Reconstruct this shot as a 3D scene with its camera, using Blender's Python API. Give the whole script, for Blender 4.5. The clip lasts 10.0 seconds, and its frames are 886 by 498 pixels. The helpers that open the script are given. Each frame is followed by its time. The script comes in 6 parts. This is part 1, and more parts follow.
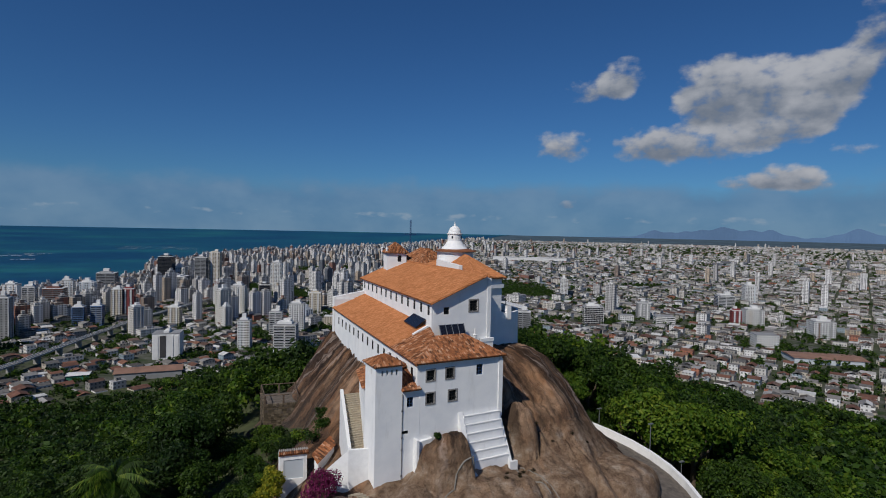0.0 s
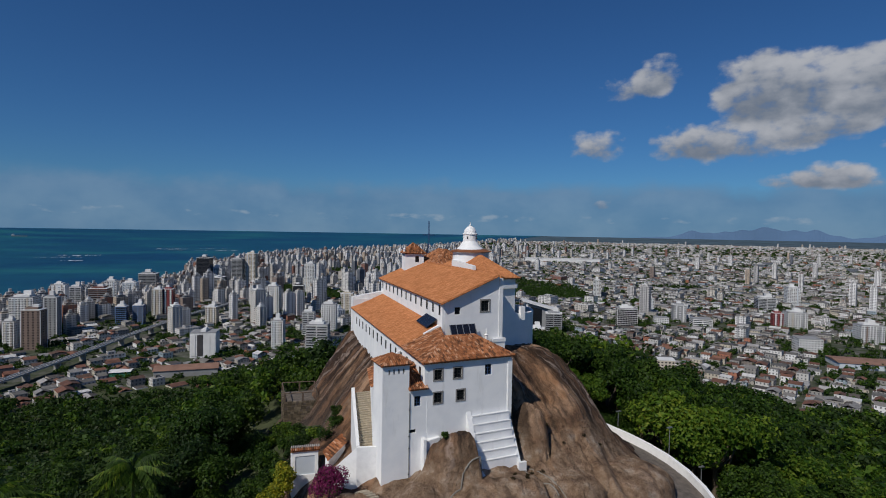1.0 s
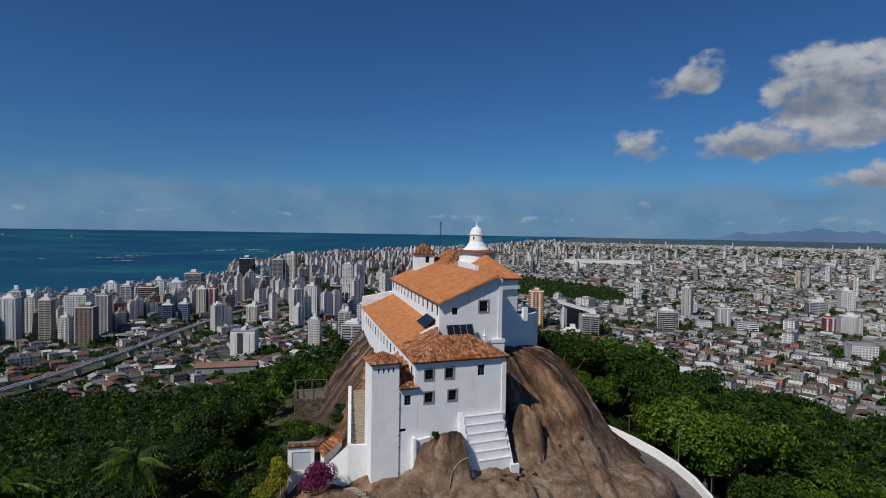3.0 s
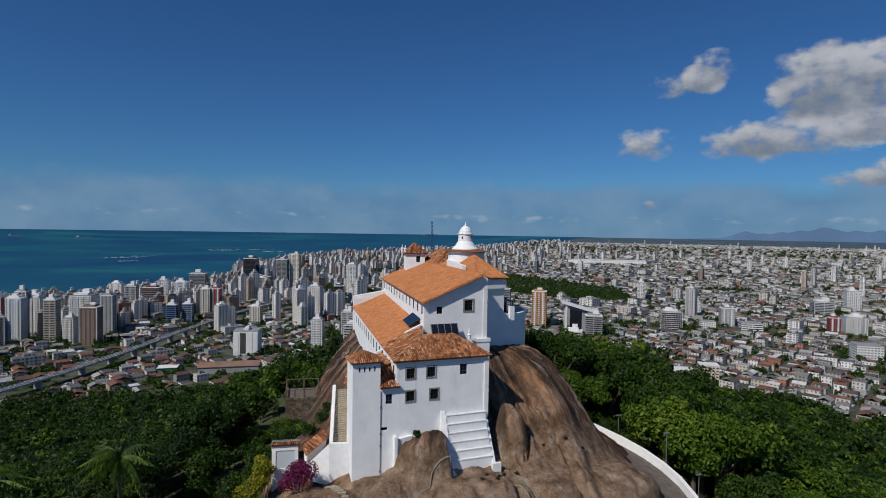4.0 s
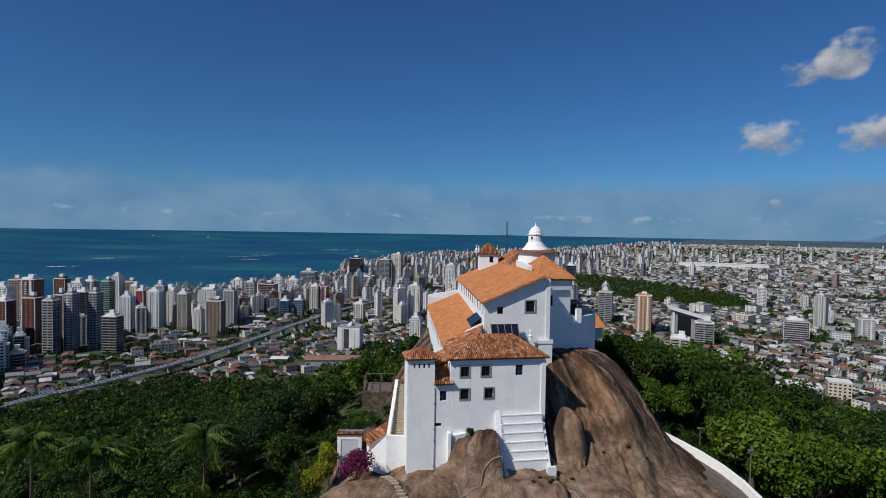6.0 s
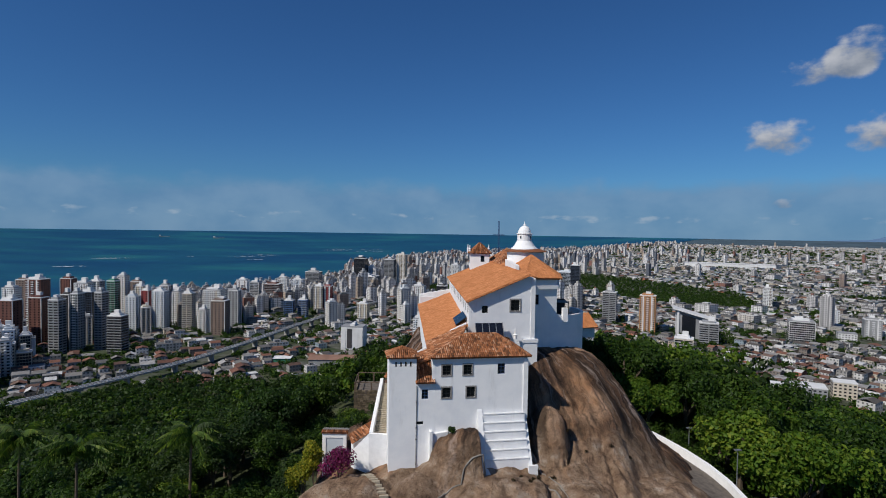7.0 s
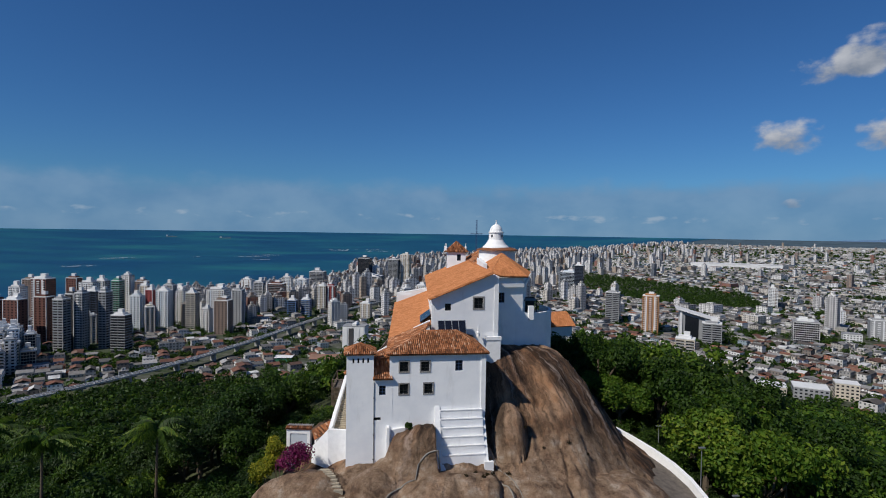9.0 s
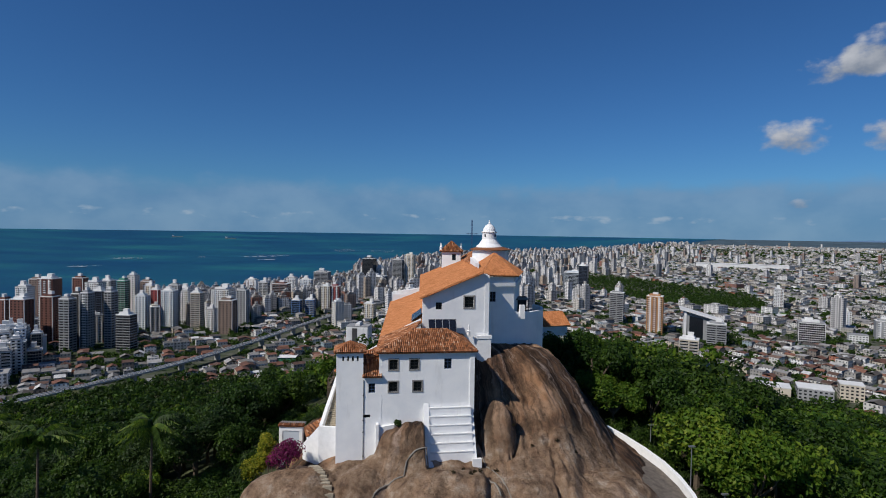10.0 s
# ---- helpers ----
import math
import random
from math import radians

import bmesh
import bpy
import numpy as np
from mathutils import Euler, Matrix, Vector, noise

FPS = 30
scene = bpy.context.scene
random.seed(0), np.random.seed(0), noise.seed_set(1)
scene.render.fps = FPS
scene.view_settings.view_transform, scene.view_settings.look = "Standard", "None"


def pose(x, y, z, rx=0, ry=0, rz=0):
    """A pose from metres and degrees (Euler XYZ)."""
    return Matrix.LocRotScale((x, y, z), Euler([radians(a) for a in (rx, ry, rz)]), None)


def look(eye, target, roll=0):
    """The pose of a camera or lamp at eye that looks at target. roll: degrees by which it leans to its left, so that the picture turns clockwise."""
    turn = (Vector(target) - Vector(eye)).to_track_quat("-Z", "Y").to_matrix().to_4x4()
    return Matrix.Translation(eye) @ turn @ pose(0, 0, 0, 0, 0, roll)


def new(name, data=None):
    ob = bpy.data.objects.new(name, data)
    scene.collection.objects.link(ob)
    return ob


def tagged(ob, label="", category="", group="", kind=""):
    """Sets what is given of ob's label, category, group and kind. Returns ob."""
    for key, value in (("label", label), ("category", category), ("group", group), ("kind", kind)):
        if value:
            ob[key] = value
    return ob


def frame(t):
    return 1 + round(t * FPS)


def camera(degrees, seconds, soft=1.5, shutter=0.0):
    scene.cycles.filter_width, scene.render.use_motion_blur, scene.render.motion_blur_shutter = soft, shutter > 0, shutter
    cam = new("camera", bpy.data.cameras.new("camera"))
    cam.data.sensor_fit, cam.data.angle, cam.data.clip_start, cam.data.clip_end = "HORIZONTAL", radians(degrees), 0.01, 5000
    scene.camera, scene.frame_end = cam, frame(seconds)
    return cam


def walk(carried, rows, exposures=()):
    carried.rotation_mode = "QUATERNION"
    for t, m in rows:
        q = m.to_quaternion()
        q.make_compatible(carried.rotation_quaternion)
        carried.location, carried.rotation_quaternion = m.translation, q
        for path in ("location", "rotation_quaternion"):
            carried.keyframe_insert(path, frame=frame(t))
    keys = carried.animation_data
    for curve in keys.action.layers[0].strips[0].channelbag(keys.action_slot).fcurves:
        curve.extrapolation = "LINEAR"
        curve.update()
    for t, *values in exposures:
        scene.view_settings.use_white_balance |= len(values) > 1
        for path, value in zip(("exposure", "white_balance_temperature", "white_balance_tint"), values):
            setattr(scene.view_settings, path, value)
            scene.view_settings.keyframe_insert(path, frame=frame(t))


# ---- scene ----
cam = camera(77.8, 10.0, soft=1.0)
PATH = [
    (0, (-31.561, -60.12, 150.304), (-30.601, -58.367, 150.236), 1.2),
    (0.5, (-30.282, -60.981, 150.248), (-29.363, -59.206, 150.182), 1.1),
    (1, (-28.907, -61.826, 150.232), (-28.052, -60.019, 150.166), 1.0),
    (1.5, (-27.516, -62.518, 150.221), (-26.723, -60.683, 150.156), 1.0),
    (2, (-26.137, -63.127, 150.21), (-25.381, -61.277, 150.145), 1.0),
    (2.5, (-24.784, -63.716, 150.215), (-24.049, -61.857, 150.151), 1.0),
    (4, (-20.757, -65.498, 150.129), (-20.048, -63.629, 150.065), 0.9),
    (4.5, (-19.413, -66.151, 150.133), (-18.751, -64.265, 150.07), 0.9),
    (5, (-18.093, -66.839, 150.151), (-17.581, -64.906, 150.086), 0.9),
    (5.5, (-16.749, -67.413, 150.132), (-16.351, -65.454, 150.066), 1.0),
    (7, (-12.398, -68.572, 150.007), (-12.063, -66.602, 149.941), 0.9),
    (7.5, (-10.839, -68.953, 149.977), (-10.511, -66.981, 149.91), 0.9),
    (8, (-9.231, -69.334, 149.927), (-8.908, -67.361, 149.861), 1.0),
    (8.5, (-7.69, -69.804, 149.886), (-7.373, -67.83, 149.82), 1.0),
    (9, (-6.276, -70.31, 149.841), (-5.964, -68.336, 149.775), 0.9),
    (9.5, (-5.127, -70.857, 149.793), (-4.819, -68.882, 149.727), 0.9),
    (10, (-4.31, -71.398, 149.761), (-4.016, -69.421, 149.696), 0.9),
]
walk(cam, [(t, look(eye, target, roll)) for t, eye, target, roll in PATH],
     exposures=((0.0, -0.32), (2.5, -0.22), (4.5, -0.12), (5.5, -0.04), (7.0, -0.02), (10.0, 0.0)))

# ---- light ----
SUN = Vector((-1.0, -0.55, 1.15)).normalized()
SUN_EL = math.asin(SUN.z)
world = bpy.data.worlds.new("sky")
scene.world = world
world.use_nodes = True


def build_sky():
    nt = world.node_tree
    N, L = nt.nodes, nt.links
    N.clear()

    def node(kind, **values):
        n = N.new(kind)
        for k, v in values.items():
            n.inputs[int(k[1:])].default_value = v
        return n

    def m(op, a, b=None, c=None):
        n = N.new("ShaderNodeMath")
        n.operation = op
        for i, v in enumerate((a, b, c)):
            if v is None:
                continue
            if isinstance(v, (int, float)):
                n.inputs[i].default_value = v
            else:
                L.new(v, n.inputs[i])
        return n.outputs[0]

    def ramp(v, lo, hi):
        n = N.new("ShaderNodeMapRange")
        n.interpolation_type = "SMOOTHSTEP"
        L.new(v, n.inputs[0])
        n.inputs[1].default_value, n.inputs[2].default_value = lo, hi
        return n.outputs[0]

    def mix(f, a, b):
        n = N.new("ShaderNodeMix")
        n.data_type = "RGBA"
        L.new(f, n.inputs[0])
        for s, v in ((6, a), (7, b)):
            if isinstance(v, tuple):
                n.inputs[s].default_value = (*v, 1)
            else:
                L.new(v, n.inputs[s])
        return n.outputs[2]

    sky = N.new("ShaderNodeTexSky")
    sky.sky_type, sky.sun_disc = "NISHITA", False
    sky.sun_elevation, sky.sun_rotation = SUN_EL, math.atan2(SUN.x, SUN.y)
    sky.air_density, sky.dust_density, sky.ozone_density = 1.0, 0.0, 3.0
    base = N.new("ShaderNodeBackground")
    tint = N.new("ShaderNodeMix")
    tint.data_type, tint.blend_type = "RGBA", "MULTIPLY"
    tint.inputs[0].default_value = 1.0
    L.new(sky.outputs[0], tint.inputs[6])
    tint.inputs[7].default_value = (*SKY_TINT, 1)
    L.new(tint.outputs[2], base.inputs[0])
    base.inputs[1].default_value = SKY_STRENGTH
    tc = N.new("ShaderNodeTexCoord")
    sep = N.new("ShaderNodeSeparateXYZ")
    L.new(tc.outputs["Generated"], sep.inputs[0])
    az = m("MULTIPLY", m("ARCTAN2", sep.outputs[0], sep.outputs[1]), 57.2958)
    el = m("MULTIPLY", m("ARCSINE", sep.outputs[2]), 57.2958)
    co = N.new("ShaderNodeCombineXYZ")
    L.new(az, co.inputs[0]), L.new(m("MULTIPLY", el, 1.5), co.inputs[1])

    def fbm(scale, detail=5.0, rough=0.55, offset=0.0):
        n = N.new("ShaderNodeTexNoise")
        L.new(co.outputs[0], n.inputs["Vector"])
        n.inputs["Scale"].default_value = scale
        n.inputs["Detail"].default_value = detail
        n.inputs["Roughness"].default_value = rough
        return n.outputs[0]

    puff, soft = fbm(0.5, 6.0, 0.52), fbm(0.14, 4.0)
    total = None
    shade = None
    for a, e, wa, we, gain in CLOUDS:
        da = m("DIVIDE", m("SUBTRACT", az, a), wa)
        de = m("DIVIDE", m("SUBTRACT", el, e), we)
        d = m("ADD", m("MULTIPLY", da, da), m("MULTIPLY", de, de))
        body = m("MULTIPLY", m("MAXIMUM", m("SUBTRACT", 1.0, m("MULTIPLY", d, 0.5)), 0.0), gain)
        low = m("MULTIPLY", m("MULTIPLY", de, 0.5), m("MAXIMUM", m("SUBTRACT", 1.3, d), 0.0))
        total = body if total is None else m("ADD", total, body)
        shade = low if shade is None else m("ADD", shade, low)
    dens = m("ADD", m("SUBTRACT", m("MINIMUM", total, 1.15), 0.56), m("MULTIPLY", m("SUBTRACT", puff, 0.5), 1.6))
    cover = ramp(dens, -0.05, 0.6)
    bright = ramp(m("ADD", m("ADD", shade, m("MULTIPLY", m("SUBTRACT", puff, 0.5), 1.2)), m("MULTIPLY", m("SUBTRACT", soft, 0.5), 0.8)), -0.55, 0.6)
    tone = mix(bright, (0.18, 0.22, 0.29), (0.49, 0.51, 0.56))
    # thin veil and small cumulus over the horizon
    veil_top = m("ADD", 4.9, m("MULTIPLY", m("SUBTRACT", soft, 0.5), 5.0))
    veil = m("MULTIPLY", ramp(m("SUBTRACT", veil_top, el), -0.6, 1.6), 1.0)
    strip = N.new("ShaderNodeTexNoise")
    sq = N.new("ShaderNodeCombineXYZ")
    L.new(az, sq.inputs[0]), L.new(m("MULTIPLY", el, 2.2), sq.inputs[1])
    L.new(sq.outputs[0], strip.inputs["Vector"])
    strip.inputs["Scale"].default_value, strip.inputs["Detail"].default_value = 0.42, 6.0
    band = m("MULTIPLY", ramp(el, 0.5, 1.1), ramp(m("MULTIPLY", el, -1.0), -2.7, -1.5))
    small = m("MULTIPLY", ramp(m("MULTIPLY", strip.outputs[0], band), 0.53, 0.72), 0.65)
    veil_tone = mix(ramp(soft, 0.3, 0.7), (0.105, 0.225, 0.40), (0.17, 0.29, 0.45))
    shader = base.outputs[0]
    for factor, colour, strength in ((m("MULTIPLY", veil, 0.85), veil_tone, 1.0), (small, (0.33, 0.42, 0.52), 1.0), (cover, tone, 1.0)):
        bg = N.new("ShaderNodeBackground")
        if isinstance(colour, tuple):
            bg.inputs[0].default_value = (*colour, 1)
        else:
            L.new(colour, bg.inputs[0])
        bg.inputs[1].default_value = strength
        mx = N.new("ShaderNodeMixShader")
        L.new(factor, mx.inputs[0]), L.new(shader, mx.inputs[1]), L.new(bg.outputs[0], mx.inputs[2])
        shader = mx.outputs[0]
    L.new(shader, N.new("ShaderNodeOutputWorld").inputs[0])


SKY_STRENGTH, SKY_TINT = 0.066, (0.30, 0.62, 1.0)
# clouds: bearing, elevation, half width, half height (degrees), fullness
CLOUDS = [(54.0, 13.8, 2.9, 2.6, 1.0), (57.8, 13.5, 3.4, 2.7, 1.0), (61.4, 12.7, 3.8, 2.6, 1.0), (64.6, 13.9, 3.0, 1.9, 1.0), (54.4, 11.8, 3.4, 1.7, 1.0),
          (60.3, 10.8, 4.4, 1.7, 1.0), (48.6, 8.6, 3.3, 1.9, 1.0), (54.1, 8.5, 4.4, 1.8, 1.0), (59.9, 9.2, 4.0, 1.4, 0.95), (40.6, 8.7, 2.8, 1.6, 1.05),
          (44.0, 14.0, 2.9, 1.3, 0.95), (46.4, 15.1, 2.0, 1.8, 0.95), (60.4, 5.4, 2.2, 1.3, 0.95), (57.6, 5.0, 2.8, 1.0, 0.85), (62.7, 4.9, 1.8, 1.0, 0.8),
          (65.0, 7.4, 1.8, 0.9, 0.7), (66.8, 17.4, 2.4, 2.4, 0.8), (41.2, 2.9, 1.5, 0.7, 0.75), (69.0, 4.6, 2.0, 0.8, 0.7),
          (110.0, 18.0, 18.0, 7.0, 0.9), (160.0, 22.0, 20.0, 6.0, 0.9), (-120.0, 25.0, 16.0, 6.0, 0.8)]
build_sky()
sun = new("sun", bpy.data.lights.new("sun", "SUN"))
sun.data.energy, sun.data.angle, sun.data.color = 3.9, radians(0.55), (1.0, 0.95, 0.88)
sun.matrix_basis = look(SUN * 500, (0, 0, 0))

# ---- materials ----


def material(name, rough=0.8, spec=0.3):
    mat = bpy.data.materials.new(name)
    mat.use_nodes = True
    nt = mat.node_tree
    b = nt.nodes["Principled BSDF"]
    b.inputs["Roughness"].default_value = rough
    b.inputs["Specular IOR Level"].default_value = spec
    return mat, nt, b


def noise_node(nt, scale, detail=4.0, rough=0.55, coords=None, stretch=None):
    n = nt.nodes.new("ShaderNodeTexNoise")
    n.inputs["Scale"].default_value, n.inputs["Detail"].default_value, n.inputs["Roughness"].default_value = scale, detail, rough
    if coords is None:
        coords = nt.nodes.new("ShaderNodeNewGeometry").outputs["Position"]
    if stretch:
        mp = nt.nodes.new("ShaderNodeMapping")
        mp.inputs["Scale"].default_value = stretch
        nt.links.new(coords, mp.inputs[0])
        coords = mp.outputs[0]
    nt.links.new(coords, n.inputs["Vector"])
    return n.outputs[0]


def ramp_node(nt, value, stops, interpolation="LINEAR"):
    r = nt.nodes.new("ShaderNodeValToRGB")
    r.color_ramp.interpolation = interpolation
    while len(r.color_ramp.elements) < len(stops):
        r.color_ramp.elements.new(0.5)
    for e, (p, c) in zip(r.color_ramp.elements, stops):
        e.position, e.color = p, (*c, 1)
    nt.links.new(value, r.inputs[0])
    return r.outputs[0]


def mix_node(nt, factor, a, b, blend="MIX"):
    n = nt.nodes.new("ShaderNodeMix")
    n.data_type, n.blend_type = "RGBA", blend
    for s, v in ((0, factor), (6, a), (7, b)):
        if isinstance(v, tuple):
            n.inputs[s].default_value = (*v, 1)
        elif isinstance(v, (int, float)):
            n.inputs[s].default_value = v
        else:
            nt.links.new(v, n.inputs[s])
    return n.outputs[2]


def math_node(nt, op, a, b=0.0):
    n = nt.nodes.new("ShaderNodeMath")
    n.operation = op
    for s, v in ((0, a), (1, b)):
        if isinstance(v, (int, float)):
            n.inputs[s].default_value = v
        else:
            nt.links.new(v, n.inputs[s])
    return n.outputs[0]


def bump_node(nt, b, height, strength=0.4, distance=0.05):
    n = nt.nodes.new("ShaderNodeBump")
    n.inputs["Strength"].default_value, n.inputs["Distance"].default_value = strength, distance
    nt.links.new(height, n.inputs["Height"])
    nt.links.new(n.outputs[0], b.inputs["Normal"])


def island(nt):
    return nt.nodes.new("ShaderNodeNewGeometry").outputs["Random Per Island"]


def plain(name, colour, rough=0.7, vary=0.15, scale=2.0, metal=0.0, spec=0.3):
    mat, nt, b = material(name, rough, spec)
    b.inputs["Metallic"].default_value = metal
    lo, hi = tuple(c * (1 - vary) for c in colour), tuple(min(1, c * (1 + vary)) for c in colour)
    n = noise_node(nt, scale, 5.0, 0.6)
    nt.links.new(ramp_node(nt, n, [(0.3, lo), (0.7, hi)]), b.inputs["Base Color"])
    bump_node(nt, b, noise_node(nt, scale * 8), 0.15, 0.02)
    return mat


def by_island(name, stops, rough=0.8, scale=3.0, vary=0.25, spec=0.2):
    mat, nt, b = material(name, rough, spec)
    col = ramp_node(nt, island(nt), stops, "CONSTANT")
    grime = ramp_node(nt, noise_node(nt, scale, 5.0, 0.65), [(0.3, (1 - vary,) * 3), (0.65, (1.0, 1.0, 1.0))])
    nt.links.new(mix_node(nt, 1.0, col, grime, "MULTIPLY"), b.inputs["Base Color"])
    return mat


def limewash():
    mat, nt, b = material("limewash", 0.85, 0.2)
    wide = ramp_node(nt, noise_node(nt, 0.35, 5.0, 0.6), [(0.3, (0.78, 0.79, 0.80)), (0.6, (0.88, 0.88, 0.87))])
    streak = ramp_node(nt, noise_node(nt, 1.0, 6.0, 0.7, stretch=(0.75, 0.75, 0.12)), [(0.30, (0.60, 0.57, 0.53)), (0.44, (1.0, 1.0, 1.0))])
    nt.links.new(mix_node(nt, 0.3, wide, streak, "MULTIPLY"), b.inputs["Base Color"])
    bump_node(nt, b, noise_node(nt, 3.0, 6.0), 0.25, 0.05)
    return mat


def tile_material(name, stops, moss=0.0):
    mat, nt, b = material(name, 0.85, 0.15)
    col = ramp_node(nt, island(nt), stops)
    dirt = ramp_node(nt, noise_node(nt, 0.55, 6.0, 0.65), [(0.35, (0.55, 0.5, 0.46)), (0.6, (1.0, 1.0, 1.0))])
    fine = ramp_node(nt, noise_node(nt, 9.0, 3.0), [(0.3, (0.75, 0.75, 0.75)), (0.7, (1.05, 1.05, 1.05))])
    c = mix_node(nt, 0.35 + moss, col, dirt, "MULTIPLY")
    nt.links.new(mix_node(nt, 0.6, c, fine, "MULTIPLY"), b.inputs["Base Color"])
    return mat


def rock_material():
    mat, nt, b = material("granite", 0.88, 0.25)
    uv = nt.nodes.new("ShaderNodeUVMap").outputs[0]
    warp = noise_node(nt, 0.35, 4.0, 0.6)
    shift = nt.nodes.new("ShaderNodeVectorMath")
    shift.operation = "ADD"
    cmb = nt.nodes.new("ShaderNodeCombineXYZ")
    nt.links.new(math_node(nt, "MULTIPLY", warp, 2.5), cmb.inputs[0])
    nt.links.new(uv, shift.inputs[0]), nt.links.new(cmb.outputs[0], shift.inputs[1])
    flow_uv = shift.outputs[0]
    wide = ramp_node(nt, noise_node(nt, 0.10, 7.0, 0.68), [(0.34, (0.080, 0.052, 0.039)), (0.45, (0.165, 0.098, 0.062)), (0.55, (0.285, 0.175, 0.106)), (0.66, (0.46, 0.315, 0.21))])
    flow = noise_node(nt, 1.0, 8.0, 0.66, flow_uv, (0.5, 0.035, 1.0))
    dark = ramp_node(nt, flow, [(0.44, (0.12, 0.11, 0.105)), (0.51, (0.48, 0.45, 0.43)), (0.57, (0.92, 0.86, 0.82)), (0.67, (1.25, 1.12, 1.04))])
    soot = ramp_node(nt, noise_node(nt, 0.30, 7.0, 0.7), [(0.40, (0.22, 0.20, 0.19)), (0.52, (1.0, 1.0, 1.0))])
    pale = ramp_node(nt, noise_node(nt, 1.0, 7.0, 0.68, flow_uv, (0.7, 0.06, 1.0)), [(0.555, (0.0,) * 3), (0.63, (1.0,) * 3)])
    rust = ramp_node(nt, noise_node(nt, 0.22, 6.0, 0.65), [(0.5, (0.0,) * 3), (0.64, (1.0,) * 3)])
    c = mix_node(nt, math_node(nt, "MULTIPLY", rust, 0.5), wide, (0.33, 0.17, 0.08))
    c = mix_node(nt, 0.92, c, dark, "MULTIPLY")
    c = mix_node(nt, 0.55, c, soot, "MULTIPLY")
    c = mix_node(nt, math_node(nt, "MULTIPLY", pale, 0.55), c, (0.48, 0.38, 0.32))
    # lower, forward granite slabs blended towards a lighter tan with pale veins
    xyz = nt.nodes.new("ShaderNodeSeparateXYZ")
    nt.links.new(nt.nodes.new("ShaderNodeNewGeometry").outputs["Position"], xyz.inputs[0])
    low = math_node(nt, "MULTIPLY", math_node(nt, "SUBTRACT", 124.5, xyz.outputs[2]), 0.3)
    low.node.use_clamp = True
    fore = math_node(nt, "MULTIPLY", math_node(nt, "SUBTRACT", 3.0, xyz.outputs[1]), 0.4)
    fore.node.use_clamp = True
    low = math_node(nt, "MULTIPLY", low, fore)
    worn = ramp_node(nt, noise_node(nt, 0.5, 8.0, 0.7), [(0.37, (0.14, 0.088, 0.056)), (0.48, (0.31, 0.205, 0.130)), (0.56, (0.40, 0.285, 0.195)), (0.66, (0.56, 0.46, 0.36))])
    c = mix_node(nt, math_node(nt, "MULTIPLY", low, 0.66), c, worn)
    # left flank towards the back: blended to near black in noise patches
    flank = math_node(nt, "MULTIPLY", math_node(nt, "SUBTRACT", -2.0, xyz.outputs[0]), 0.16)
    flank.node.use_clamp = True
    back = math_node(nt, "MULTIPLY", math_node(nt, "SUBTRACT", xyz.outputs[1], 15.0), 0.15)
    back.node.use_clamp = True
    dark_patches = ramp_node(nt, noise_node(nt, 0.4, 7.0, 0.7), [(0.34, (0.0,) * 3), (0.52, (1.0,) * 3)])
    flank_dark = math_node(nt, "MULTIPLY", math_node(nt, "MULTIPLY", flank, back), dark_patches)
    c = mix_node(nt, math_node(nt, "MULTIPLY", flank_dark, 0.8), c, (0.058, 0.05, 0.044))
    nt.links.new(c, b.inputs["Base Color"])
    rough = math_node(nt, "ADD", flow, math_node(nt, "MULTIPLY", noise_node(nt, 1.6, 9.0, 0.7), 0.8))
    bump_node(nt, b, rough, 1.0, 0.8)
    return mat


def leaf_material(name, stops, rough=0.55):
    mat, nt, b = material(name, rough, 0.25)
    g = nt.nodes.new("ShaderNodeObjectInfo").outputs["Random"]
    tone = ramp_node(nt, island(nt), stops)
    patch = ramp_node(nt, noise_node(nt, 0.06, 3.0, 0.6), [(0.3, (0.62, 0.72, 0.62)), (0.7, (1.2, 1.12, 0.95))])
    obj = ramp_node(nt, g, [(0.0, (0.7, 0.78, 0.7)), (1.0, (1.2, 1.12, 1.0))])
    c = mix_node(nt, 1.0, tone, patch, "MULTIPLY")
    nt.links.new(mix_node(nt, 1.0, c, obj, "MULTIPLY"), b.inputs["Base Color"])
    tr = nt.nodes.new("ShaderNodeBsdfTranslucent")
    nt.links.new(c, tr.inputs[0])
    mx = nt.nodes.new("ShaderNodeMixShader")
    mx.inputs[0].default_value = 0.46
    nt.links.new(b.outputs[0], mx.inputs[1]), nt.links.new(tr.outputs[0], mx.inputs[2])
    nt.links.new(mx.outputs[0], nt.nodes["Material Output"].inputs[0])
    return mat


def sea_material():
    mat, nt, b = material("sea", 0.45, 0.12)
    sh = ramp_node(nt, noise_node(nt, 0.0016, 4.0, 0.55, stretch=(1.0, 2.2, 1.0)), [(0.38, (0.006, 0.052, 0.112)), (0.54, (0.009, 0.076, 0.124)), (0.68, (0.016, 0.118, 0.136))])
    fine = ramp_node(nt, noise_node(nt, 0.02, 6.0, 0.7), [(0.3, (0.85,) * 3), (0.7, (1.12,) * 3)])
    nt.links.new(mix_node(nt, 1.0, sh, fine, "MULTIPLY"), b.inputs["Base Color"])
    bump_node(nt, b, noise_node(nt, 0.12, 6.0, 0.7), 0.25, 1.0)
    return mat


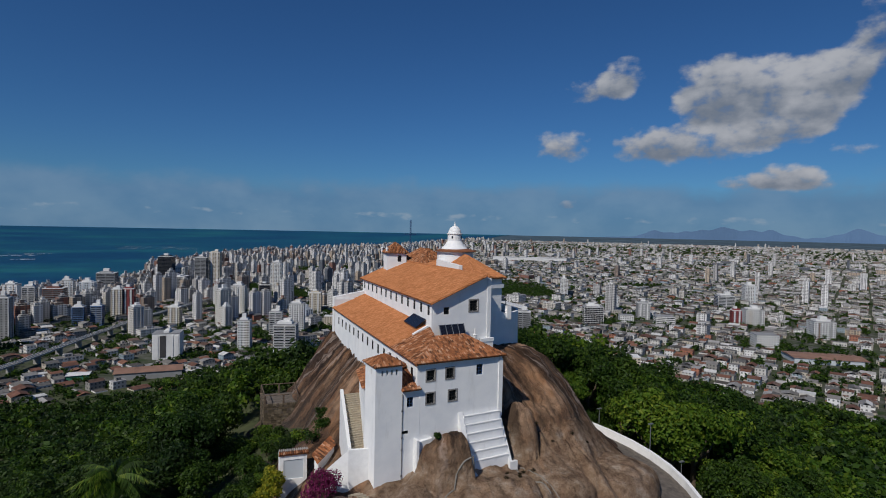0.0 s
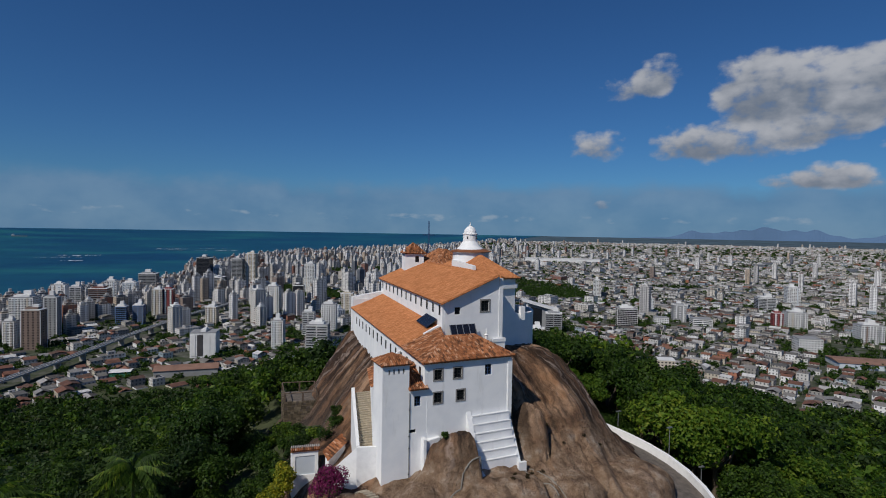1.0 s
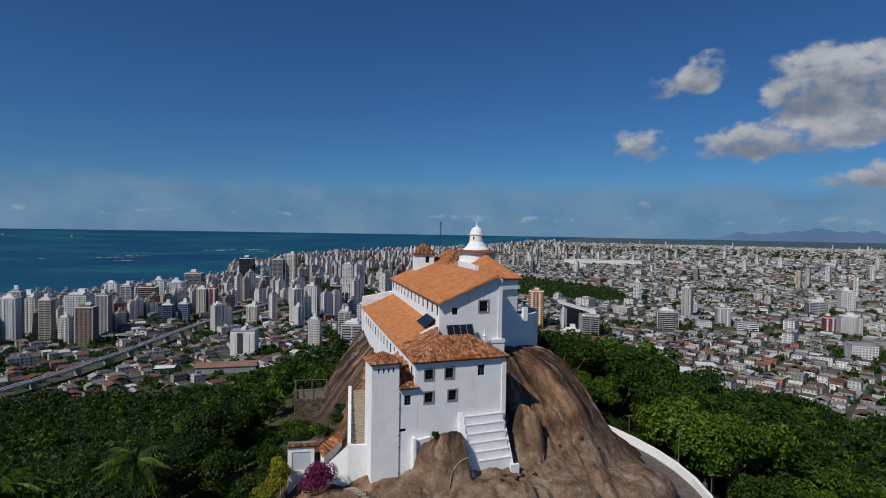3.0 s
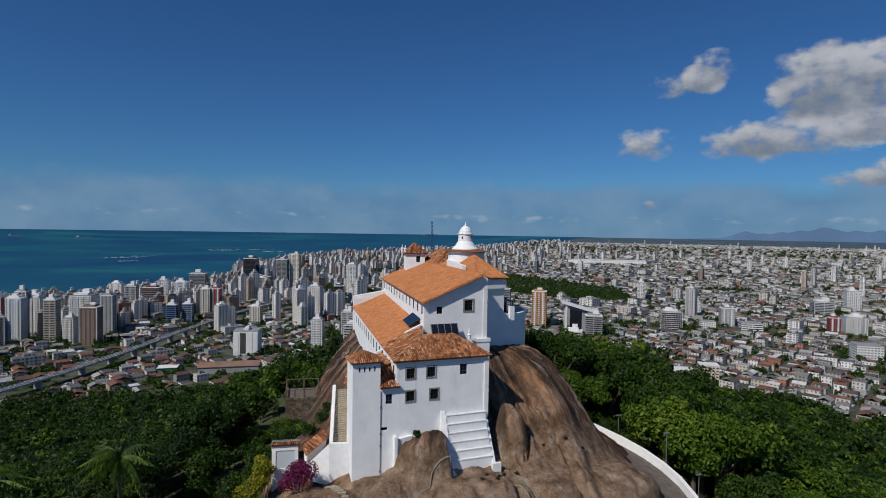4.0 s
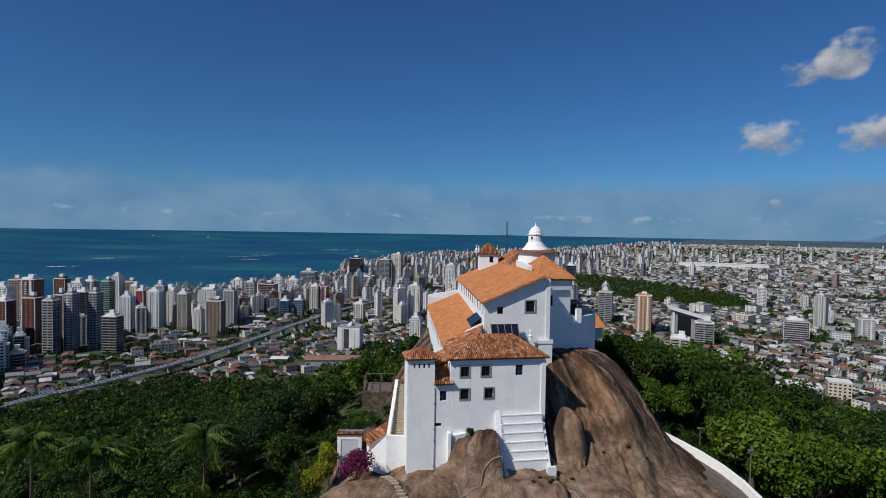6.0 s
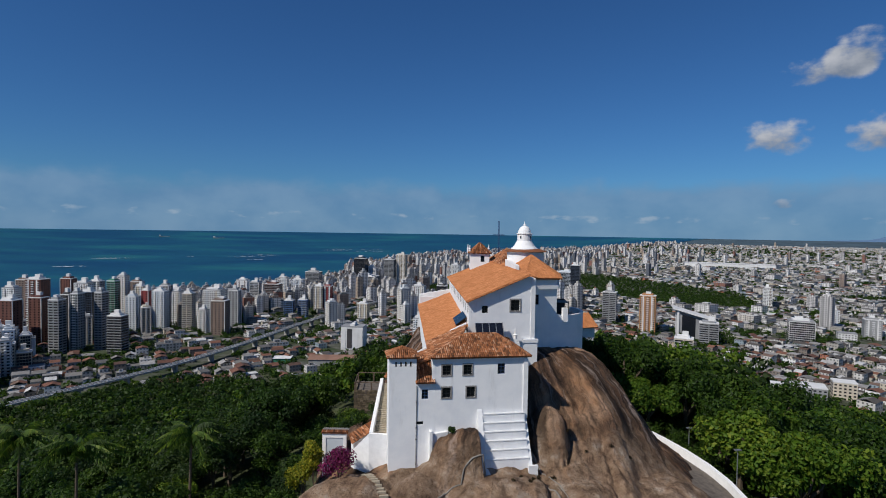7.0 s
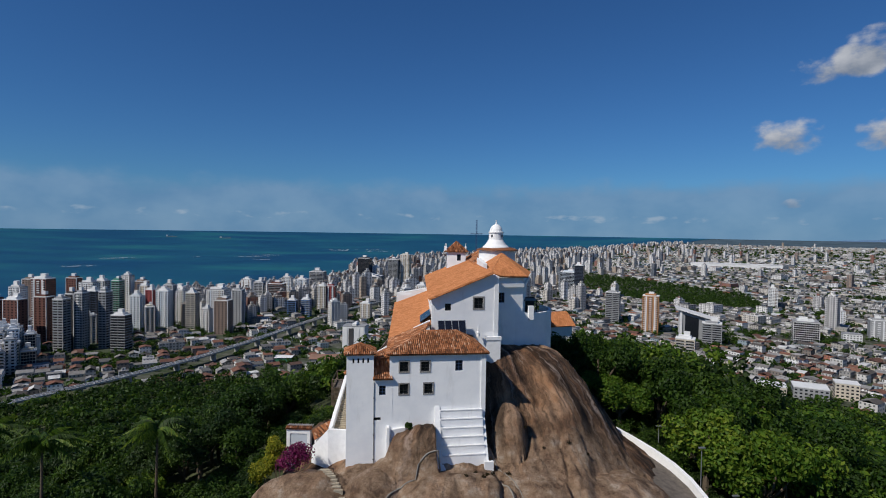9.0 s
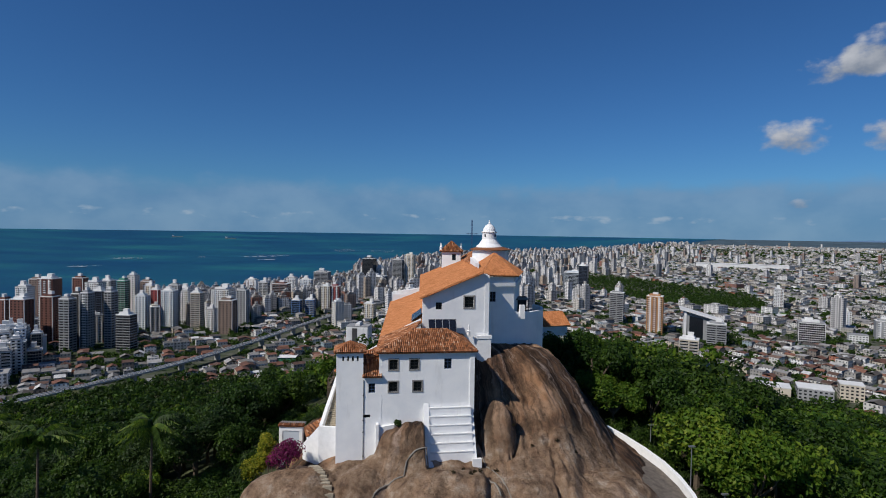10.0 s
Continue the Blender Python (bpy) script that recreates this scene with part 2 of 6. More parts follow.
def ground_material():
    mat, nt, b = material("ground", 0.95, 0.1)
    town = ramp_node(nt, noise_node(nt, 0.05, 6.0, 0.7), [(0.36, (0.030, 0.052, 0.020)), (0.47, (0.065, 0.070, 0.050)), (0.56, (0.11, 0.105, 0.10)), (0.7, (0.20, 0.19, 0.18))])
    wide = ramp_node(nt, noise_node(nt, 0.004, 4.0, 0.6), [(0.35, (0.0,) * 3), (0.62, (0.75,) * 3)])
    c = mix_node(nt, wide, town, (0.05, 0.07, 0.03))
    nt.links.new(c, b.inputs["Base Color"])
    return mat


def facade_material(name, stops, bay=3.6, opening=0.58, stripe=0.0, steps="CONSTANT"):
    """Walls of buildings far away: rows of dark windows at storey height, and dark upright stripes painted as shaded
    recesses, over the wall colour.
    """
    mat, nt, b = material(name, 0.8, 0.2)
    uv = nt.nodes.new("ShaderNodeUVMap").outputs[0]
    sep = nt.nodes.new("ShaderNodeSeparateXYZ")
    nt.links.new(uv, sep.inputs[0])
    fx = math_node(nt, "FRACT", math_node(nt, "DIVIDE", sep.outputs[0], bay))
    fy = math_node(nt, "FRACT", math_node(nt, "DIVIDE", sep.outputs[1], 3.1))
    inx = math_node(nt, "MULTIPLY", math_node(nt, "GREATER_THAN", fx, 0.22), math_node(nt, "LESS_THAN", fx, 0.22 + opening))
    iny = math_node(nt, "MULTIPLY", math_node(nt, "GREATER_THAN", fy, 0.32), math_node(nt, "LESS_THAN", fy, 0.80))
    win = math_node(nt, "MULTIPLY", inx, iny)
    col = ramp_node(nt, island(nt), stops, steps)
    soil = ramp_node(nt, noise_node(nt, 0.08, 4.0), [(0.3, (0.8,) * 3), (0.7, (1.05,) * 3)])
    c = mix_node(nt, 1.0, col, soil, "MULTIPLY")
    if stripe:
        fs = math_node(nt, "FRACT", math_node(nt, "DIVIDE", sep.outputs[0], 8.3))
        band = math_node(nt, "MULTIPLY", math_node(nt, "GREATER_THAN", fs, 0.34), math_node(nt, "LESS_THAN", fs, 0.62))
        c = mix_node(nt, math_node(nt, "MULTIPLY", band, stripe), c, (0.12, 0.12, 0.125))
    nt.links.new(mix_node(nt, math_node(nt, "MULTIPLY", win, 0.8), c, (0.035, 0.04, 0.05)), b.inputs["Base Color"])
    return mat


WHITE = limewash()
PARAPET = plain("white_paint", (0.82, 0.82, 0.81), 0.75, 0.06, 1.5)
TILE_OLD = tile_material("aged_barrel_tile", [(0.0, (0.12, 0.058, 0.035)), (0.3, (0.30, 0.12, 0.055)), (0.7, (0.45, 0.18, 0.078)), (0.9, (0.54, 0.27, 0.15)), (1.0, (0.62, 0.40, 0.27))], 0.5)
TILE_NEW = tile_material("orange_barrel_tile", [(0.0, (0.42, 0.165, 0.065)), (0.5, (0.52, 0.21, 0.085)), (1.0, (0.60, 0.26, 0.115))])
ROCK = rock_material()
STONE_FRAME = plain("weathered_stone", (0.25, 0.24, 0.23), 0.9, 0.25, 4.0)
GLASS = plain("dark_glass", (0.012, 0.015, 0.02), 0.12, 0.2, 1.0, 0.0, 0.5)
BLUE = plain("blue_painted_wood", (0.035, 0.075, 0.17), 0.5, 0.2, 4.0)
DARK = plain("dark_iron", (0.03, 0.032, 0.035), 0.5, 0.3, 6.0, 0.4)
STEEL = plain("galvanised_steel", (0.36, 0.38, 0.40), 0.45, 0.15, 3.0, 0.7)
CONCRETE = plain("concrete", (0.34, 0.33, 0.31), 0.9, 0.2, 0.6)
STEP = plain("sandy_stone_step", (0.36, 0.31, 0.23), 0.9, 0.25, 3.0)
PANEL = plain("solar_cells", (0.012, 0.014, 0.022), 0.2, 0.3, 4.0, 0.0, 0.5)
RUBBLE = by_island("rubble_stone", [(0.0, (0.10, 0.08, 0.055)), (0.3, (0.16, 0.125, 0.085)), (0.6, (0.21, 0.17, 0.12)), (0.85, (0.13, 0.105, 0.085))], 0.95, 2.0, 0.4)
BARK = plain("bark", (0.11, 0.085, 0.06), 0.95, 0.3, 5.0)
LEAF = leaf_material("foliage", [(0.0, (0.022, 0.048, 0.010)), (0.45, (0.038, 0.082, 0.012)), (0.8, (0.060, 0.120, 0.016)), (1.0, (0.095, 0.155, 0.025))])
LEAF_BRIGHT = leaf_material("fresh_foliage", [(0.0, (0.05, 0.11, 0.012)), (0.5, (0.10, 0.19, 0.02)), (1.0, (0.20, 0.26, 0.035))])
LEAF_DARK = leaf_material("dark_foliage", [(0.0, (0.020, 0.042, 0.013)), (0.6, (0.032, 0.064, 0.016)), (1.0, (0.052, 0.092, 0.02))])
LEAF_YELLOW = leaf_material("yellow_foliage", [(0.0, (0.10, 0.14, 0.012)), (0.5, (0.21, 0.24, 0.02)), (1.0, (0.42, 0.38, 0.04))])
FLOWER = leaf_material("magenta_bracts", [(0.0, (0.10, 0.012, 0.05)), (0.45, (0.24, 0.02, 0.13)), (0.8, (0.36, 0.035, 0.22)), (1.0, (0.05, 0.07, 0.02))])
SEA = sea_material()
GROUND = ground_material()
SOIL = plain("forest_floor", (0.055, 0.065, 0.028), 0.95, 0.4, 0.15)
HOUSE_STOPS = [(0.0, (0.56, 0.55, 0.52)), (0.2, (0.40, 0.38, 0.34)), (0.36, (0.68, 0.67, 0.65)), (0.48, (0.30, 0.29, 0.27)), (0.62, (0.52, 0.47, 0.38)), (0.74, (0.22, 0.19, 0.165)), (0.82, (0.74, 0.74, 0.73)), (0.92, (0.30, 0.37, 0.41)), (0.96, (0.40, 0.17, 0.11))]
HOUSE_WALL = facade_material("rendered_walls", HOUSE_STOPS, 3.3, 0.42)
HOUSE_ROOF = by_island("town_roofs", [(0.0, (0.26, 0.255, 0.25)), (0.2, (0.13, 0.128, 0.125)), (0.36, (0.38, 0.37, 0.36)), (0.5, (0.18, 0.17, 0.155)), (0.62, (0.10, 0.09, 0.082)), (0.74, (0.22, 0.21, 0.20)), (0.88, (0.60, 0.60, 0.59))], 0.9, 0.25, 0.35)
RED_ROOF = by_island("town_tile_roofs", [(0.0, (0.15, 0.078, 0.058)), (0.3, (0.20, 0.098, 0.070)), (0.55, (0.12, 0.075, 0.060)), (0.75, (0.23, 0.115, 0.078)), (0.92, (0.19, 0.13, 0.105))], 0.9, 0.25, 0.4)
TOWER_STOPS = [(0.0, (0.74, 0.73, 0.71)), (0.3, (0.62, 0.58, 0.52)), (0.45, (0.80, 0.79, 0.78)), (0.64, (0.50, 0.49, 0.48)), (0.74, (0.52, 0.42, 0.32)), (0.83, (0.30, 0.23, 0.19)), (0.90, (0.14, 0.16, 0.19)), (0.95, (0.30, 0.14, 0.10))]
FAR_TOWER = facade_material("far_facades", TOWER_STOPS, 3.6, 0.58, 0.55)

GREY_WALL = plain("grey_render", (0.27, 0.275, 0.28), 0.8, 0.15, 0.1)
TOWER_PAINT = {"white": plain("white_facade", (0.66, 0.66, 0.65), 0.8, 0.1, 0.1), "sand": plain("sand_facade", (0.52, 0.46, 0.37), 0.8, 0.12, 0.1),
               "brick": plain("red_brown_facade", (0.135, 0.058, 0.044), 0.85, 0.2, 0.1), "brown": plain("brown_facade", (0.19, 0.14, 0.115), 0.85, 0.15, 0.1),
               "grey": GREY_WALL, "pale": plain("pale_blue_facade", (0.50, 0.55, 0.60), 0.8, 0.1, 0.1), "navy": plain("navy_facade", (0.05, 0.065, 0.10), 0.5, 0.2, 0.1),
               "green": plain("green_facade", (0.05, 0.20, 0.13), 0.5, 0.2, 0.1), "red": plain("red_facade", (0.24, 0.05, 0.05), 0.7, 0.15, 0.1),
               "blue": plain("blue_facade", (0.10, 0.19, 0.38), 0.6, 0.2, 0.1), "dark": plain("dark_facade", (0.055, 0.053, 0.055), 0.6, 0.2, 0.1),
               "orange": plain("orange_brown_facade", (0.40, 0.20, 0.085), 0.8, 0.15, 0.1)}
ASPHALT = plain("asphalt", (0.12, 0.12, 0.118), 0.9, 0.2, 0.2)
TURF = plain("grass", (0.07, 0.13, 0.03), 0.95, 0.25, 0.05)
HALL_ROOF = plain("rusty_sheet_roof", (0.24, 0.14, 0.10), 0.8, 0.2, 0.1)
FOAM = plain("surf", (0.75, 0.78, 0.78), 0.9, 0.1, 0.05)
# mountain colour carries the aerial haze as a flat blue
MOUNTAIN = plain("hazed_mountain", (0.085, 0.15, 0.25), 1.0, 0.12, 0.002)
ROAD_STONE = plain("worn_road_stone", (0.13, 0.11, 0.092), 0.95, 0.35, 1.2)
PIT_DARK = leaf_material("dry_tufts", [(0.0, (0.03, 0.022, 0.014)), (1.0, (0.09, 0.06, 0.03))])
RUST = plain("rusted_iron", (0.13, 0.095, 0.07), 0.9, 0.4, 3.0)
PIPE = plain("dull_plastic", (0.24, 0.22, 0.19), 0.7, 0.15, 2.0)
# blue of the distance haze is mixed into this ground colour
HAZY_LAND = plain("hazy_far_country", (0.052, 0.084, 0.105), 0.95, 0.3, 0.01)

# ---- building helpers ----


def part(name, bm, mat, parent=None, label="", kind=""):
    """Links a bmesh as one mesh object, under a thing or a part."""
    me = bpy.data.meshes.new(name)
    bm.to_mesh(me)
    bm.free()
    return placed(name, me, mat, parent, label, kind)


def placed(name, me, mat, parent=None, label="", kind="", m=None):
    if mat and not me.materials:
        me.materials.append(mat)
    ob = new(name, me)
    if m is not None:
        ob.matrix_basis = m
    if parent:
        ob.parent = parent
        if parent.parent is None:
            ob.matrix_parent_inverse = parent.matrix_basis.inverted()
    return tagged(ob, label, kind=kind)


def thing(name, at, label, category, group=""):
    ob = new(name)
    ob.empty_display_size = 0.3
    ob.matrix_basis = Matrix.Translation(at)
    return tagged(ob, label, category, group)


def box(bm, x0, x1, y0, y1, z0, z1):
    v = [bm.verts.new(p) for p in ((x0, y0, z0), (x1, y0, z0), (x1, y1, z0), (x0, y1, z0), (x0, y0, z1), (x1, y0, z1), (x1, y1, z1), (x0, y1, z1))]
    for f in ((3, 2, 1, 0), (4, 5, 6, 7), (0, 1, 5, 4), (1, 2, 6, 5), (2, 3, 7, 6), (3, 0, 4, 7)):
        bm.faces.new([v[i] for i in f])
    return v


def prism(bm, plan, z0, z1):
    """An upright prism over a plan polygon; z0 and z1 are heights or lists of heights."""
    n = len(plan)
    lo = z0 if isinstance(z0, (list, tuple)) else [z0] * n
    hi = z1 if isinstance(z1, (list, tuple)) else [z1] * n
    a = [bm.verts.new((x, y, z)) for (x, y), z in zip(plan, lo)]
    b = [bm.verts.new((x, y, z)) for (x, y), z in zip(plan, hi)]
    for i in range(n):
        bm.faces.new((a[i], a[(i + 1) % n], b[(i + 1) % n], b[i]))
    bm.faces.new(b)
    bm.faces.new(a[::-1])


def turned(bm, cx, cy, profile, n=24):
    """A surface of revolution from (radius, height) pairs."""
    rings = [[bm.verts.new((cx + r * math.cos(2 * math.pi * i / n), cy + r * math.sin(2 * math.pi * i / n), z)) for i in range(n)] for r, z in profile]
    for a, b in zip(rings, rings[1:]):
        for i in range(n):
            bm.faces.new((a[i], a[(i + 1) % n], b[(i + 1) % n], b[i]))
    bm.faces.new(rings[0][::-1])
    bm.faces.new(rings[-1])


def tube(bm, points, r, n=6):
    rings = []
    for i, p in enumerate(points):
        p = Vector(p)
        way = (Vector(points[min(i + 1, len(points) - 1)]) - Vector(points[max(i - 1, 0)])).normalized()
        side = way.cross((0, 0, 1) if abs(way.z) < 0.9 else (1, 0, 0)).normalized()
        up = side.cross(way)
        rr = r[i] if isinstance(r, (list, tuple)) else r
        rings.append([bm.verts.new(p + rr * (math.cos(2 * math.pi * k / n) * side + math.sin(2 * math.pi * k / n) * up)) for k in range(n)])
    for a, b in zip(rings, rings[1:]):
        for k in range(n):
            bm.faces.new((a[k], a[(k + 1) % n], b[(k + 1) % n], b[k]))
    bm.faces.new(rings[0][::-1])
    bm.faces.new(rings[-1])


def wall(bm, p0, p1, z0, z1, openings=(), depth=0.35):
    """A wall along p0 to p1, its outside to the right of that way, with openings (u0, u1, z0, z1) cut through it. z1: height, or heights at both ends."""
    p0, p1 = Vector((*p0, 0)), Vector((*p1, 0))
    length = (p1 - p0).length
    u = (p1 - p0) / length
    n = Vector((u.y, -u.x, 0))
    za, zb = z1 if isinstance(z1, (tuple, list)) else (z1, z1)
    flat = min(za, zb)
    us = sorted({0, length, *(v for o in openings for v in o[:2])})
    zs = sorted({z0, flat, *(v for o in openings for v in o[2:])})

    def quad(*pts):
        bm.faces.new([bm.verts.new(p) for p in pts])

    def at(a, z, d=0.0):
        return p0 + u * a + Vector((0, 0, z)) - n * d

    for a, b in zip(us, us[1:]):
        for c, d in zip(zs, zs[1:]):
            if any(o[0] <= (a + b) / 2 <= o[1] and o[2] <= (c + d) / 2 <= o[3] for o in openings):
                continue
            quad(at(a, c), at(b, c), at(b, d), at(a, d))
            quad(at(b, c, depth), at(a, c, depth), at(a, d, depth), at(b, d, depth))
    for a, b, c, d in openings:
        quad(at(a, c), at(a, c, depth), at(b, c, depth), at(b, c))
        quad(at(a, d, depth), at(a, d), at(b, d), at(b, d, depth))
        quad(at(a, c), at(a, d), at(a, d, depth), at(a, c, depth))
        quad(at(b, d), at(b, c), at(b, c, depth), at(b, d, depth))
    if za != zb:
        for d in (0.0, depth):
            quad(at(0, flat, d), at(length, flat, d), at(length, zb, d) if zb > za else at(0, za, d))
    quad(at(0, za), at(length, zb), at(length, zb, depth), at(0, za, depth))
    return lambda a, z: Matrix.Translation(at(a, z)) @ Matrix(((u.x, -n.x, 0, 0), (u.y, -n.y, 0, 0), (0, 0, 1, 0), (0, 0, 0, 1)))


WINDOW_MESHES = {}


def window(parent, m, w, h, surround=0.0, paint=None, bars=True, back=0.24):
    """A window: stone or painted frame, glass set back, and glazing bars. m: pose at the opening's lower left corner."""
    key = (round(w, 2), round(h, 2), surround, back, paint.name if paint else "")
    if key not in WINDOW_MESHES:
        made = []
        if surround:
            bm = bmesh.new()
            s = surround
            for b in ((-s, 0, -0.06, 0.12, -s, h + s), (w, w + s, -0.06, 0.12, -s, h + s), (0, w, -0.06, 0.12, -s, 0), (0, w, -0.06, 0.12, h, h + s)):
                box(bm, *b)
            made.append(("surround", bm, STONE_FRAME))
        bm = bmesh.new()
        box(bm, 0, w, back, back + 0.03, 0, h)
        made.append(("pane", bm, GLASS))
        bm = bmesh.new()
        t, f0, f1 = 0.07, back - 0.10, back - 0.01
        if back < 0.15:
            t, f0 = 0.04, back - 0.04
        for b in ((0, t, f0, f1, 0, h), (w - t, w, f0, f1, 0, h), (t, w - t, f0, f1, 0, t), (t, w - t, f0, f1, h - t, h)):
            box(bm, *b)
        if bars:
            box(bm, w / 2 - 0.03, w / 2 + 0.03, 0.15, 0.22, t, h - t)
            for k in (1, 2):
                box(bm, t, w / 2 - 0.03, 0.155, 0.215, h * k / 3 - 0.02, h * k / 3 + 0.02)
                box(bm, w / 2 + 0.03, w - t, 0.155, 0.215, h * k / 3 - 0.02, h * k / 3 + 0.02)
        made.append(("sash", bm, paint or DARK))
        WINDOW_MESHES[key] = []
        for name, bm, mat in made:
            me = bpy.data.meshes.new(name)
            bm.to_mesh(me)
            bm.free()
            me.materials.append(mat)
            WINDOW_MESHES[key].append((name, me))
    first, *rest = WINDOW_MESHES[key]
    top = placed("window", first[1], None, parent, m=m)
    for name, me in rest:
        ob = new(name, me)
        ob.parent = top
    return top


def roof(parent, corners, mat, name="roof", tile=0.27, row=0.5, label=""):
    """A roof slope with barrel tiles: corners in order, the first two along the eave."""
    pts = [Vector(p) for p in corners]
    o, u = pts[0], (pts[1] - pts[0]).normalized()
    nrm = u.cross(pts[2] - pts[0]).normalized()
    if nrm.z < 0:
        nrm = -nrm
    v = nrm.cross(u)
    if v.z < 0:
        v = -v
    flat = [((p - o).dot(u), (p - o).dot(v)) for p in pts]
    verts, faces = [], []

    def put(a, b, c):
        verts.append(o + u * a + v * b + nrm * c)
        return len(verts) - 1

    base = [put(a, b, 0.0) for a, b in flat]
    under = [put(a, b, -0.14) for a, b in flat]
    faces.append(base)
    faces.append(under[::-1])
    for i in range(len(flat)):
        j = (i + 1) % len(flat)
        faces.append([base[i], under[i], under[j], base[j]])
    lo, hi = min(a for a, _ in flat), max(a for a, _ in flat)
    cols = max(2, round((hi - lo) / tile))
    w = (hi - lo) / cols
    rng = random.Random(len(faces) + cols)
    for c in range(cols):
        a = lo + (c + 0.5) * w
        cuts = []
        for (a0, b0), (a1, b1) in zip(flat, flat[1:] + flat[:1]):
            if (a0 - a) * (a1 - a) <= 0 and a0 != a1:
                cuts.append(b0 + (b1 - b0) * (a - a0) / (a1 - a0))
        if len(cuts) < 2:
            continue
        b, top = min(cuts) - 0.06, max(cuts)
        while b < top - 0.05:
            e = min(b + row, top)
            s, z = rng.uniform(-0.012, 0.012), rng.uniform(0, 0.012)
            ids = []
            for bb, lift, k in ((b, 0.04, 0.86), (e + 0.05, 0.008, 0.74)):
                for q in range(5):
                    ang = math.pi * q / 4
                    ids.append(put(a + s - 0.5 * w * k * math.cos(ang), bb, z + lift + 0.15 * math.sin(ang)))
            for q in range(4):
                faces.append([ids[q], ids[q + 1], ids[q + 6], ids[q + 5]])
            b = e
    me = bpy.data.meshes.new(name)
    me.from_pydata([tuple(p) for p in verts], [], faces)
    me.update()
    ob = placed(name, me, mat, parent, label)
    ob["kind"] = "stuff"
    return ob


def ridge_cap(parent, a, b, mat, r=0.17):
    """A row of half-round ridge tiles."""
    a, b = Vector(a), Vector(b)
    n = max(2, round((b - a).length / 0.45))
    bm = bmesh.new()
    for i in range(n):
        tube(bm, [a.lerp(b, i / n), a.lerp(b, (i + 1.12) / n)], [r, r * 0.85], 8)
    part("ridge_tiles", bm, mat, parent)


# ---- the ground, from the hill to the horizon ----
EYE = (-18.0, -66.0, 150.0)
FAR = 24000.0


def squeeze(d):
    """The plan distance at which a place d metres away is set: the far country draws together and rises, seen under the same angle."""
    return d if d < 1500 else 1500 + 3300 * (1 - 1 / (1 + (d - 1500) / 3300))


def set_far(bearing, d, z=0.0):
    s = squeeze(d)
    return EYE[0] + s * math.sin(bearing), EYE[1] + s * math.cos(bearing), EYE[2] - (EYE[2] - z) * s / d


def hill(x, y):
    r = math.hypot(x - 5, y - 20)
    z = 117 * math.exp(-((r / 205) ** 1.5))
    z += 17 * math.exp(-(((x - 68) / 46) ** 2 + ((y - 64) / 45) ** 2))
    z += 11 * math.exp(-(((x - 2) / 34) ** 2 + ((y - 100) / 32) ** 2))
    z += 4 * noise.noise((x / 60, y / 60, 3.0)) * min(1, r / 60) * math.exp(-((r / 380) ** 4))
    return z - 0.6


COAST = ((-180, 900), (-60, 900), (-35, 900), (-28, 1010), (-24, 1120), (-11, 1270), (-3, 1420), (3, 2050), (7, 2450), (13, 3000), (23.5, 3950), (28, 6000), (33, 10500), (35.6, FAR), (36.5, FAR * 2), (180, FAR * 2))


def coast(b):
    return float(np.interp(b, [c[0] for c in COAST], [c[1] for c in COAST])) * (1 + 0.03 * noise.noise((b * 0.5, 0, 0)))


def polar_sheet(name, mat, radii, bearings, height, keep=None):
    verts, faces = [], []
    nb = len(bearings)
    for d in radii:
        for b in bearings:
            verts.append(height(b, d))
    for i in range(len(radii) - 1):
        for j in range(nb - 1):
            if keep is None or keep((bearings[j] + bearings[j + 1]) / 2, (radii[i] + radii[i + 1]) / 2):
                faces.append((i * nb + j, i * nb + j + 1, (i + 1) * nb + j + 1, (i + 1) * nb + j))
    me = bpy.data.meshes.new(name)
    me.from_pydata(verts, [], faces)
    me.polygons.foreach_set("use_smooth", [True] * len(me.polygons))
    me.update()
    if me.polygons and me.polygons[0].normal.z < 0:
        me.flip_normals()
    return placed(name, me, mat)


def ground_point(b, d):
    x, y, z = set_far(math.radians(b), d)
    return (x, y, hill(x, y) if d < 1000 else z - 0.6 + 0.0)


RINGS = [1, 10, 20] + list(range(30, 200, 6)) + list(range(200, 700, 14)) + [720, 800, 900, 1000, 1200, 1500, 1800, 2200, 2700, 3300, 4000, 5000, 6500, 8500, 11000, 15000, 19000, FAR]
ground = polar_sheet("ground", GROUND, RINGS, [-180 + 2 * i for i in range(181)], ground_point)
ground.data.materials.append(SOIL)
ground.data.materials.append(HAZY_LAND)
for p in ground.data.polygons:
    if hill(p.center.x, p.center.y) > 1.6 and abs(p.center.x) < 900 and abs(p.center.y) < 900:
        p.material_index = 1
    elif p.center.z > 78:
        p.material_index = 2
tagged(ground, "town ground, streets and yards below a wooded hill", "ground", kind="structure")
SEA_B = [-178 + 2.0 * i for i in range(71)] + [-36 + 0.6 * i for i in range(122)]


def sea_point(b, k):
    start = min(coast(b), FAR)
    d = min(start * (FAR / start) ** (k / 40), FAR)
    return set_far(math.radians(b), d, 0.8 if d < 1500 else 2.0)


water = polar_sheet("water", SEA, list(range(41)), SEA_B, sea_point)
tagged(water, "deep blue sea turning teal over reefs", "sea", kind="structure")

